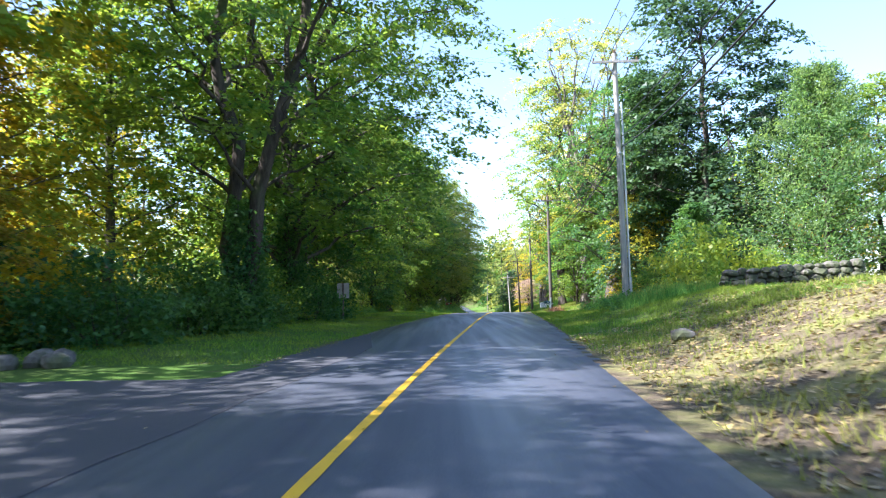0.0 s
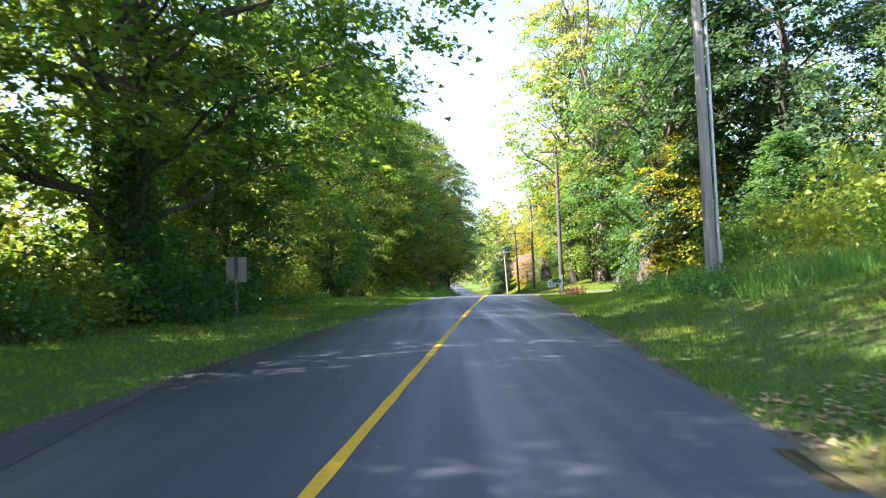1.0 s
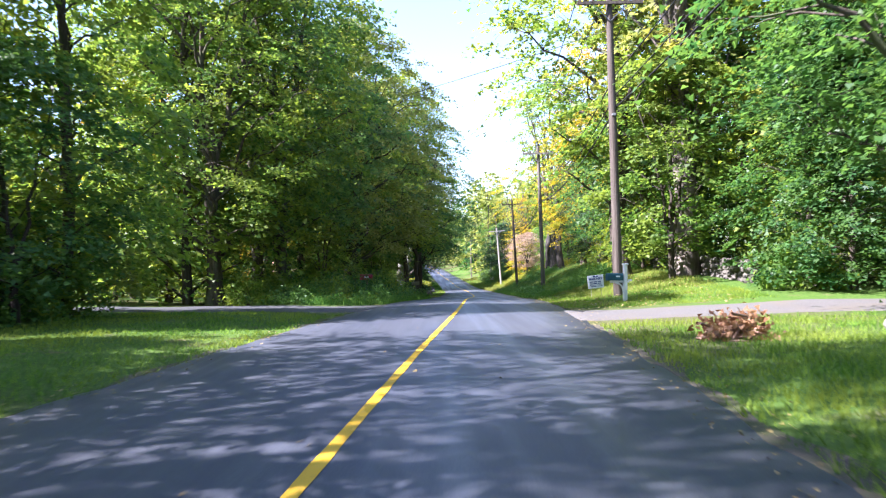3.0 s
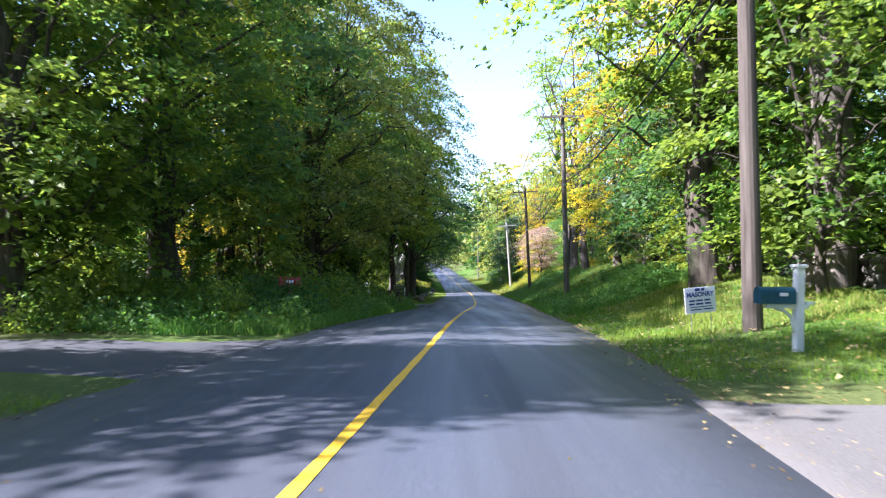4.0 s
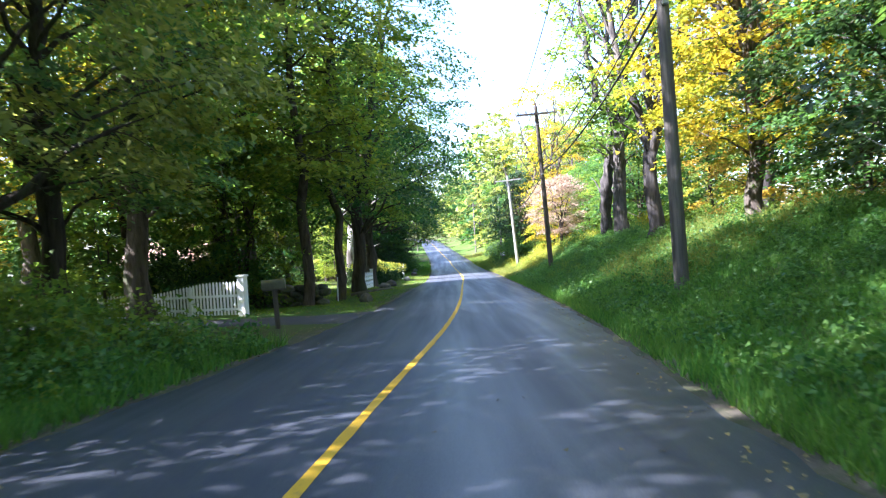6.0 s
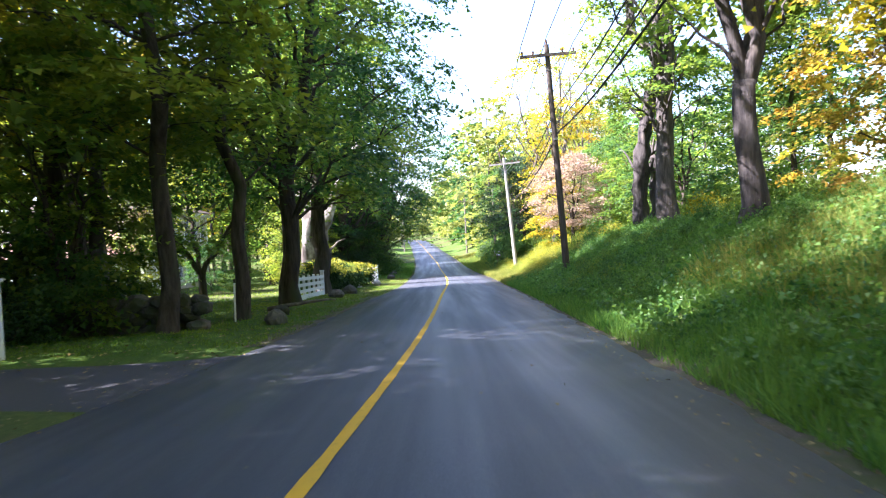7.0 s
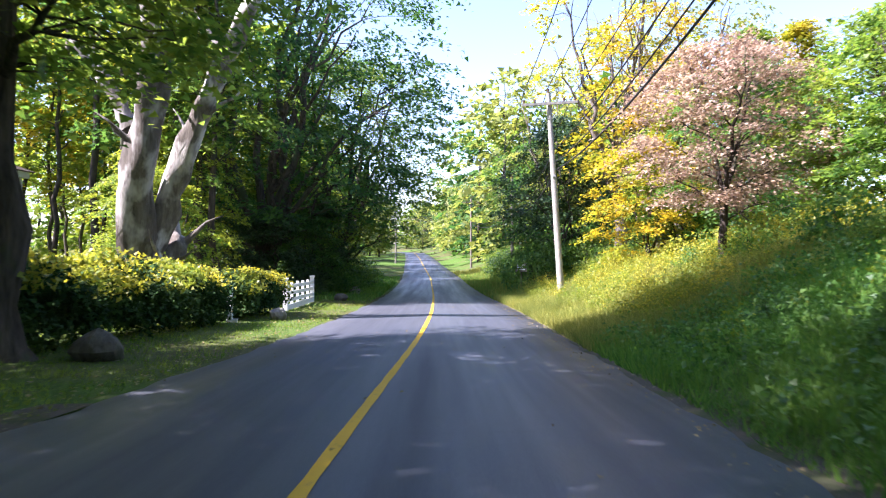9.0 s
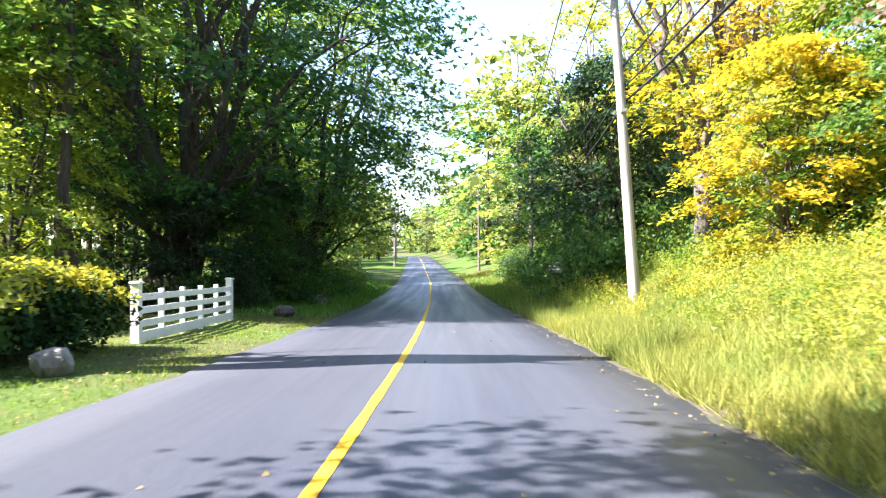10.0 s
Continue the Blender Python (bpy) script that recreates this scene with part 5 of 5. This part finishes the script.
# ---- dead trunks ----
def dead_tree(place, seed, girth, stems, label, material=None):
    ob = tagged(new("dead_tree"), label, "dead tree")
    ob.matrix_basis = Matrix.Translation(place)
    for n_, stem in enumerate(stems):
        o = child("trunk" if n_ == 0 else "limb", snag_mesh(seed + n_, [stem], girth), ob)
        if material:
            o.data.materials[0] = material


dead_tree(spot(-8.6, 136.6), 3, 0.60, [((-0.1, 0, -0.2), (-0.02, 0, 1), 10.5, 1.0), ((0.2, 0.1, 1.5), (0.36, 0.05, 1), 9.0, 0.66), ((-0.25, 0, 5.6), (-0.45, 0, 1), 3.2, 0.38), ((0.25, 0, -0.2), (0.16, 0, 1), 2.9, 0.95)], "old forked trunk with peeling white bark behind hedge")
dead_tree(spot(8.9, 122.2), 4, 0.5, [((0, 0, -0.3), (-0.04, 0, 1), 6.6, 0.8), ((0.5, 0.2, -0.3), (0.16, 0, 1), 3.6, 0.6), ((0.3, 0.1, 2.6), (0.5, 0, 1), 2.2, 0.3)], "thick grey broken old trunk on the bank", BARK_DUSK)
dead_tree(spot(-9.0, 109.6), 9, 0.24, [((0, 0, -0.2), (0.03, 0, 1), 8.0, 1.0), ((-0.35, 0, -0.2), (0.12, 0, 1), 4.2, 0.55)], "pale split dead trunk standing in the shady grove")

# Brush heaps with cut branches and dead leaves.
for d, y, s_, size in ((4.85, 52.4, 1, 0.55), (6.7, 45.2, 2, 0.5)):
    rng_ = np.random.default_rng(s_)
    ob = tagged(new("brush_heap"), "heap of reddish-brown cut branches with dead leaves", "brush heap")
    ob.matrix_basis = Matrix.Translation(spot(d, y))
    tips = []
    for i in range(34):
        a = rng_.uniform(0, 6.28)
        p = Vector((rng_.normal() * 0.5, rng_.normal() * 0.4, abs(rng_.normal()) * 0.25 + 0.05)) * size
        w = Vector((math.cos(a), math.sin(a), rng_.uniform(-0.1, 0.8)))
        wood = Wood()
        line = bent(rng_, p - w * 0.4, w, rng_.uniform(0.6, 1.3) * size, 3, 0, 0.2)
        wood.tube(line, [0.028, 0.022, 0.015, 0.005], 4)
        tips += [tuple(line[2]), tuple(line[3])]
        child("branch", wood.mesh("branch", BRUSHWOOD), ob)
    child("dead_foliage", tris_mesh("dead_foliage", leaves(rng_, tips, 12, 0.06, 0.13, 0.8, 0.3), DEAD_LEAF), ob)

dead_tree(spot(8.45, 90.0), 21, 0.16, [((0, 0, -0.2), (0.05, 0, 1), 1.5, 1.0)], "short pale broken stump on the grassy bank")
for i, (d, y, s) in enumerate([(8.0, 52.0, 0.6), (8.6, 51.6, 0.5), (7.7, 52.6, 0.45), (9.2, 51.4, 0.55)]):
    boulder(d, y, s, s * 0.85, s * 0.7, 30 + i, STONE_PALE, "pale stone at the foot of a maple")
rng_ = np.random.default_rng(77)
wood = Wood()
wood.tube(bent(rng_, spot(-5.2, 112.3, 0.07), (1.0, 0.25, 0.0), 2.2, 7, 0.0, 0.08), [0.07, 0.066, 0.06, 0.055, 0.05, 0.045, 0.035, 0.02], 8)
tagged(new("fallen_log", wood.mesh("fallen_log", BARK_PALE)), "pale bare fallen limb lying on the shaded verge", "log")
for i in range(7):
    wood = Wood()
    foot = spot(6.9 + 0.22 * i * rng_.uniform(0.5, 1.2), 45.2 + rng_.normal() * 0.4, -0.05)
    wood.tube(bent(rng_, foot, (rng_.normal() * 0.35, rng_.normal() * 0.2, 1), rng_.uniform(0.6, 1.1), 5, 0.0, 0.12), [0.035, 0.03, 0.026, 0.022, 0.016, 0.008], 6)
    tagged(new("dead_stalk", wood.mesh("dead_stalk", BRUSHWOOD)), "dry brown broken stalk standing in the grass", "dead stalk", "dead stalks beside the brush heap")
# A white post that stands in the gap of the hedge.
ob = tagged(new("gate_post"), "white square gate post between clipped hedges", "gate post")
p = spot(-5.45, 135.0)
ob.matrix_basis = pose(p.x, p.y, p.z)
box_part("post", 0.13, 0.13, 1.1, pose(0, 0, 0.5), WHITE_FENCE, ob)
box_part("post_cap", 0.19, 0.19, 0.05, pose(0, 0, 1.07), WHITE_FENCE, ob, bevel=0.012)
box_part("foot_brace", 0.3, 0.1, 0.12, pose(0.05, 0, 0.05), WHITE_FENCE, ob)


# ---- the house ----
def house():
    """A two-storey clapboard house whose long front faces the road, with a low porch wing."""
    ob = tagged(new("house"), "beige two-storey clapboard house with white trim behind trees", "house")
    gx, gy = float(road_x(148)) - 18.6, 148.0
    ob.matrix_basis = pose(gx, gy, float(ground_z(gx, gy)) - 0.1, 0, 0, 0)
    L, W, H = 11.4, 9.0, 5.7
    box_part("wall", W, L, H, pose(-W / 2, -L / 2, H / 2), SIDING, ob, "beige clapboard siding", 0.0)
    n = 0
    z = 0.25
    while z < H:
        box_part("clapboard", 0.02, L, 0.165, pose(0.008, -L / 2, z, 0, 3.5, 0), SIDING, ob, "", 0.0)
        z += 0.19
    verts = [(0.5, 0.5, H), (0.5, -L - 0.5, H), (-W - 0.5, -L - 0.5, H), (-W - 0.5, 0.5, H), (-W / 2, -2.5, H + 2.0), (-W / 2, -L + 2.5, H + 2.0)]
    child("roof", mesh_of("roof", verts, [(0, 1, 5, 4), (2, 3, 4, 5), (1, 2, 5), (3, 0, 4), (3, 2, 1, 0)], ROOF), ob, "brown shingled hip roof")
    box_part("cornice", 0.3, L + 0.4, 0.28, pose(0.16, -L / 2, H - 0.15), WHITE, ob)
    box_part("corner_board", 0.1, 0.16, H, pose(0.03, -0.06, H / 2), WHITE, ob)
    for zc, hh in ((1.75, 1.75), (4.45, 1.65)):
        for i in range(6):
            wy = -1.25 - i * 1.78
            win = box_part("window", 0.06, 0.92, hh + 0.22, pose(0.045, wy, zc), WHITE, ob, "white-framed sash window", 0.01)
            for sz in (-1, 1):
                pane = box_part("pane", 0.02, 0.70, hh / 2 - 0.08, pose(0.028, 0, sz * hh / 4), PANE, win, "", 0.0)
            for sy in (-0.14, 0.14):
                box_part("glazing_bar", 0.02, 0.03, hh - 0.05, pose(0.036, sy, 0), WHITE, win, "", 0.0)
    # the porch wing on the near end
    wing = box_part("wing_wall", 8.3, 4.0, 2.9, pose(-2.9, -L - 2.0, 1.45), WHITE, ob, "white painted wing wall", 0.0)
    verts = [(1.6, -L + 0.0, 4.4), (1.6, -L - 5.3, 2.8), (-7.6, -L - 5.3, 2.8), (-7.6, -L + 0.0, 4.4), (1.6, -L, 4.55), (1.6, -L - 5.3, 2.95), (-7.6, -L - 5.3, 2.95), (-7.6, -L, 4.55)]
    child("porch_roof", mesh_of("porch_roof", verts, [(3, 2, 1, 0), (4, 5, 6, 7), (0, 1, 5, 4), (1, 2, 6, 5), (2, 3, 7, 6)], ROOF_RED), ob, "red-brown low porch roof")
    for x in (1.35, -0.1, -1.9, -3.7, -5.6, -7.3):
        box_part("porch_post", 0.16, 0.16, 2.85, pose(x, -L - 5.0, 1.42), WHITE, ob)
    for x in (0.4, -1.2, -2.8, -5.2):
        w = box_part("window", 1.1, 0.06, 1.25, pose(x, -L - 4.03, 1.75), WHITE, ob, "", 0.01)
        for sx in (-0.25, 0.25):
            box_part("pane", 0.42, 0.02, 1.05, pose(sx, -0.03, 0), PANE, w, "", 0.0)
    box_part("porch_floor", 9.2, 1.6, 0.3, pose(-3.0, -L - 4.9, 0.12), STONE, ob)


house()

# A white marker stake in the grove.
ob = tagged(new("marker_stake"), "thin white wooden marker stake in the verge", "stake")
p = spot(-5.3, 109.4)
ob.matrix_basis = pose(p.x, p.y, p.z, 0, 1.5, 0)
box_part("stake", 0.045, 0.03, 1.15, pose(0, 0, 0.5), WHITE_FENCE, ob, bevel=0.004)
box_part("stake_tip", 0.05, 0.034, 0.12, pose(0, 0, 1.08), DARK_METAL, ob, "weathered dark tip", 0.004)


# ---- hedge and shrubs ----
def hedge(points, width, height, colour, seed, label):
    rng_ = np.random.default_rng(seed)
    centres = []
    for a, b in zip(points[:-1], points[1:]):
        n_ = int((b - a).length * 90)
        for i in range(n_):
            p_ = a.lerp(b, rng_.uniform())
            across = Vector((-(b - a).y, (b - a).x, 0)).normalized()
            u = rng_.uniform(-1, 1)
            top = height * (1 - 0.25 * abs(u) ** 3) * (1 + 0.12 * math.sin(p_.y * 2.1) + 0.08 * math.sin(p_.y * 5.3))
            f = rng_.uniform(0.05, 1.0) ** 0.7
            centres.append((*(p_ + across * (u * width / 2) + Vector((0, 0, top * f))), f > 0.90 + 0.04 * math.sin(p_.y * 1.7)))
    o = tagged(new("hedge"), label, "hedge")
    centres.sort(key=lambda q_: q_[1])
    n_ = max(1, round((points[-1] - points[0]).length / 1.3))
    for i in range(n_):
        some = centres[i * len(centres) // n_:(i + 1) * len(centres) // n_]
        # Dark body and yellow top leaves put shade and sunlight into the colour.
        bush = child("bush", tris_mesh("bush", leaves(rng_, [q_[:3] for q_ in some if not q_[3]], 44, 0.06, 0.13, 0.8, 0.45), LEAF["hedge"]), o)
        tagged(child("new_growth", tris_mesh("new_growth", leaves(rng_, [q_[:3] for q_ in some if q_[3]], 60, 0.06, 0.2, 0.4, 0.45), LEAF[colour]), bush), "yellow-green leaves coloured as the sunlit top", kind="stuff")
    return o


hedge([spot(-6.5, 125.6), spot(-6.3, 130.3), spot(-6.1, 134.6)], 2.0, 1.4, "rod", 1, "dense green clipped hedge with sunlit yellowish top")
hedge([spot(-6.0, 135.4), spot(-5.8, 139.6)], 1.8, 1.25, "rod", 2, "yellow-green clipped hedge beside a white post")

SHRUBS = []
rng = np.random.default_rng(17)


def shrubs(d0, d1, y0, y1, spacing, tries, kinds, colours, s0=0.7, s1=1.2, keep_clear=()):
    for _ in range(tries):
        d, y = rng.uniform(d0, d1), rng.uniform(y0, y1)
        if any((d - a) ** 2 + (y - b) ** 2 < spacing ** 2 for a, b in SHRUBS) or any(a0 < d < a1 and b0 < y < b1 for a0, a1, b0, b1 in keep_clear):
            continue
        SHRUBS.append((d, y))
        plant(str(rng.choice(kinds)), str(rng.choice(colours)), spot(d, y, -0.05), rng.uniform(s0, s1), rng.uniform(0, 6.28), rng.uniform(0.8, 1.2))


shrubs(-12, -7.2, 10.5, 36, 1.7, 120, ["bush_a", "bush_c", "bush_b"], ["dark", "dark", "green"], 0.8, 1.2, DRIVES)
shrubs(-15, -10.5, 36, 61, 1.9, 120, ["bush_a", "bush_c"], ["dark", "green", "lime"], 0.9, 1.3, DRIVES)
shrubs(-10, -4.3, 69.3, 91, 1.35, 170, ["bush_a", "bush_b"], ["green", "dark", "green", "green"], 0.6, 1.05, DRIVES)
shrubs(11, 26, 62.5, 80, 2.0, 70, ["bush_a", "bush_c"], ["dark", "green", "lime"], 0.8, 1.2, DRIVES)
shrubs(8.5, 16, 30, 43, 2.2, 50, ["bush_a", "bush_b", "bush_c"], ["dark", "green", "lime"], 0.7, 1.2, DRIVES)
shrubs(10.0, 15, 80, 127, 1.8, 170, ["bush_a", "bush_c", "bush_b"], ["green", "lime", "yellow", "weed"], 0.5, 0.85, DRIVES)
shrubs(7.0, 10.0, 104, 127, 1.3, 80, ["bush_b", "bush_a"], ["weed", "green"], 0.25, 0.45, DRIVES)
shrubs(5.0, 9.0, 110, 127, 1.1, 110, ["bush_b"], ["weed", "dark", "green"], 0.3, 0.55, DRIVES)
shrubs(4.4, 7.2, 104, 126, 1.25, 100, ["bush_b"], ["weed", "weed", "green"], 0.22, 0.4, DRIVES)
shrubs(4.6, 8.5, 80, 90, 1.6, 50, ["bush_b"], ["weed", "weed", "green"], 0.3, 0.5, DRIVES)
shrubs(7.6, 13, 127, 152, 1.3, 150, ["bush_b", "bush_a"], ["rod", "lime", "weed", "green"], 0.5, 0.9, ())
shrubs(5.6, 8.0, 129, 150, 1.5, 40, ["bush_b"], ["rod", "rod", "lime"], 0.3, 0.5, ())
shrubs(5.6, 12, 152, 185, 1.8, 120, ["bush_c", "bush_a"], ["dark", "green", "deep"], 0.7, 1.2, ())
shrubs(-8.2, -5.4, 150, 190, 1.8, 70, ["bush_c", "bush_a"], ["dark", "green", "deep"], 0.6, 1.1, ())
shrubs(-13, -7.8, 104.9, 107.2, 1.3, 40, ["bush_c", "bush_a"], ["dark", "hedge", "green"], 0.7, 1.1, ())
shrubs(-16, -9.5, 105, 112.5, 1.4, 60, ["bush_c", "bush_a"], ["dark", "deep", "green"], 0.8, 1.1, ())
shrubs(-26, -12, 104, 150, 4.5, 30, ["bush_c", "bush_a", "small_b"], ["dark", "green"], 0.8, 1.1, [(-26, -11, 113, 155)])


# ---- grass, weeds and fallen leaves ----
def blades(seed, n, d0, d1, y0, y1, h0, h1, width, lean=0.35, mask=None):
    """Grass blades as thin triangles in tufts over a stretch of verge."""
    r_ = np.random.default_rng(seed)
    d, y = r_.uniform(d0, d1, n), r_.uniform(y0, y1, n)
    tuft = np.sin(d * 3.1 + np.sin(y * 1.7) * 2) * np.sin(y * 2.3 + d) * 0.5 + 0.5
    keep = r_.uniform(0, 1, n) < 0.35 + 0.65 * tuft
    if mask is not None:
        keep &= mask(d, y)
    d, y, tuft = d[keep], y[keep], tuft[keep]
    x = road_x(y) + d
    z = ground_z(x, y)
    m_ = len(d)
    h = r_.uniform(h0, h1, m_) * (0.55 + 0.6 * tuft)
    a = r_.uniform(0, 6.28, m_)
    w = width * r_.uniform(0.7, 1.3, m_)
    l = h * lean * r_.normal(size=m_)
    b = r_.uniform(0, 6.28, m_)
    p = np.stack([x, y, z - 0.01], 1)
    side = np.stack([np.cos(a) * w, np.sin(a) * w, 0 * w], 1)
    tip = np.stack([np.cos(b) * l, np.sin(b) * l, h], 1)
    return np.stack([p - side, p + side, p + tip], 1)


def clear_of_drives(d, y):
    ok = np.ones(len(d), bool)
    for side, a, b, reach in ((-1, 1.5, 10.2, 33), (-1, 61.8, 68.0, 29), (1, 56.0, 60.8, 29), (-1, 96.7, 101.9, 21)):
        widen = 1.3 * np.exp(-(np.abs(d) - 2.7) / 1.6)
        ok &= ~((np.sign(d) == side) & (y > a - widen) & (y < b + widen) & (np.abs(d) < reach))
    return ok


def stuff(name, chunks, material, label, category):
    o = new(name, tris_mesh(name, np.concatenate(chunks), material))
    return tagged(o, label, category, kind="stuff")


stuff("verge_grass", [
    blades(1, 80000, -9.0, -3.05, 9, 62, 0.05, 0.13, 0.008, 0.6, clear_of_drives),
    blades(2, 70000, -9.0, -2.9, 99, 150, 0.04, 0.10, 0.008, 0.6, clear_of_drives),
    blades(3, 70000, 3.05, 9.0, 60, 82, 0.05, 0.14, 0.008, 0.6, clear_of_drives),
    blades(4, 100000, 3.05, 9.0, 12.5, 56, 0.05, 0.17, 0.008, 0.6, clear_of_drives),
    blades(5, 20000, -25, -9.0, 100, 150, 0.06, 0.16, 0.02, 0.5, clear_of_drives),
], GRASS, "short green verge grass along both road edges", "grass")
stuff("tall_grass", [
    blades(11, 190000, 3.1, 9.5, 78, 129, 0.10, 0.38, 0.010, 0.6),
    blades(12, 30000, -6.0, -2.95, 68, 92, 0.15, 0.45, 0.012, 0.5, clear_of_drives),
    blades(13, 15000, 6.0, 12.0, 26, 42, 0.3, 0.7, 0.013, 0.4, clear_of_drives),
    blades(14, 15000, -8, -3.0, 150, 190, 0.1, 0.3, 0.025, 0.5),
    blades(15, 15000, 3.0, 8, 150, 190, 0.2, 0.5, 0.025, 0.5),
], GRASS_TALL, "tall rank green grass on the road bank", "grass")
stuff("dry_grass", [
    blades(21, 190000, 3.05, 9.5, 127, 151, 0.10, 0.46, 0.007, 0.7),
    blades(22, 12000, 3.1, 10, 2, 17, 0.05, 0.2, 0.012, 0.6),
    blades(23, 9000, 7, 13, 28, 41, 0.3, 0.8, 0.012, 0.4, clear_of_drives),
    blades(24, 14000, 4.5, 9.0, 66, 80, 0.06, 0.22, 0.012, 0.5),
    blades(26, 26000, 5.0, 10.0, 94, 105, 0.15, 0.55, 0.010, 0.6),
    blades(25, 12000, 3.0, 6, 150, 200, 0.2, 0.5, 0.03, 0.5),
], GRASS_DRY, "yellowish dry grass and goldenrod on the bank", "grass")


def weeds(seed, n, d0, d1, y0, y1, h0, h1, count, size, mask=None):
    """Leafy weed plants: upright sprays of small leaves."""
    r_ = np.random.default_rng(seed)
    d, y = r_.uniform(d0, d1, n), r_.uniform(y0, y1, n)
    if mask is not None:
        ok = mask(d, y)
        d, y = d[ok], y[ok]
    x = road_x(y) + d
    h = r_.uniform(h0, h1, len(d))
    c_ = []
    for f in (0.2, 0.45, 0.7, 0.95):
        c_.append(np.stack([x + r_.normal(size=len(d)) * 0.05, y + r_.normal(size=len(d)) * 0.05, ground_z(x, y) + h * f], 1))
    return leaves(r_, np.concatenate(c_), count, size, 0.10, 0.7, 0.4)


for weed_name, chunks, mat, word in (
    ("green_weeds", [weeds(31, 2400, 3.4, 9.0, 78, 128, 0.12, 0.42, 9, 0.045), weeds(32, 700, -7.5, -3.1, 68, 92, 0.2, 0.75, 10, 0.05, clear_of_drives), weeds(33, 260, 5.5, 11, 28, 43, 0.2, 0.6, 9, 0.05), weeds(34, 350, -12, -8.5, 36, 60, 0.2, 0.6, 9, 0.05)], LEAF["weed"], "leafy green weeds among the grass"),
    ("yellow_weeds", [weeds(41, 500, 4.2, 9.5, 124, 152, 0.15, 0.5, 10, 0.035), weeds(43, 40, -6, -3.2, 68, 90, 0.2, 0.5, 9, 0.05, clear_of_drives), weeds(44, 120, 8, 12, 29, 42, 0.4, 1.0, 10, 0.05)], LEAF["lime"], "yellowish goldenrod and weeds on the bank"),
    ("goldenrod", [weeds(45, 2000, 4.4, 12.0, 129, 152, 0.3, 0.9, 16, 0.026, lambda d, y: np.sin(d * 1.1 + y * 0.6) * np.sin(y * 0.9 - d * 0.5) > 0.0)], LEAF["rod"], "feathery yellow goldenrod in flower on the bank"),
):
    tagged(new(weed_name, tris_mesh(weed_name, np.concatenate(chunks), mat)), word, "weeds", kind="stuff")


def litter(seed, n, d0, d1, y0, y1, size, lift):
    r_ = np.random.default_rng(seed)
    d, y = r_.uniform(d0, d1, n), r_.uniform(y0, y1, n)
    x = road_x(y) + d
    z = np.where(np.abs(d) < 3.0, road_z(y) - 0.0168 * np.abs(d) + 0.02, ground_z(x, y) + lift)
    c = np.stack([x, y, z], 1)
    q = leaves(r_, c, 1, size, 0.001, 0.1, 0.8)
    return q


q = np.concatenate([litter(1, 9000, 3.05, 9.5, 0, 19, 0.05, 0.03), litter(2, 4000, 2.6, 3.6, 30, 150, 0.022, 0.02), litter(3, 3500, -3.6, -2.7, 10, 150, 0.022, 0.02), litter(4, 330, -2.8, 2.8, 0, 160, 0.028, 0.0), litter(5, 1600, -9, -3, 100, 150, 0.04, 0.04), litter(6, 1800, 3, 8, 60, 78, 0.04, 0.06)])
tagged(new("fallen_leaves", tris_mesh("fallen_leaves", q, FALLEN)), "dry brown and yellow leaves fallen along verges", "fallen leaves", kind="stuff")

# Sandy shoulders along both edges of the paving.
for side, name_d in ((1, 2.9), (-1, 2.75)):
    for y0, y1 in ((12, 55.2), (61.6, 152)) if side > 0 else ((10.6, 60.8), (69.0, 95.6), (102.9, 122)):
        draped("road_shoulder", lambda y: side * (name_d + (0.2 if side < 0 and y < 62 else 0.0)), lambda y: side * (3.22 + 0.09 * math.sin(0.9 * y) + 0.08 * math.sin(2.7 * y)), y0, y1, 0.008, SHOULDER, int((y1 - y0) * 2), 3, "sandy gravel shoulder with fallen leaves", "road shoulder")

# Bare leaf-strewn soil on the bank by the first drive.
draped("bare_bank", lambda y: 2.8, lambda y: 12.0 - 0.72 * max(0.0, y - 6), -12, 17, 0.012, LITTER, 60, 18, "bare sandy soil strewn with dry leaves", "ground")
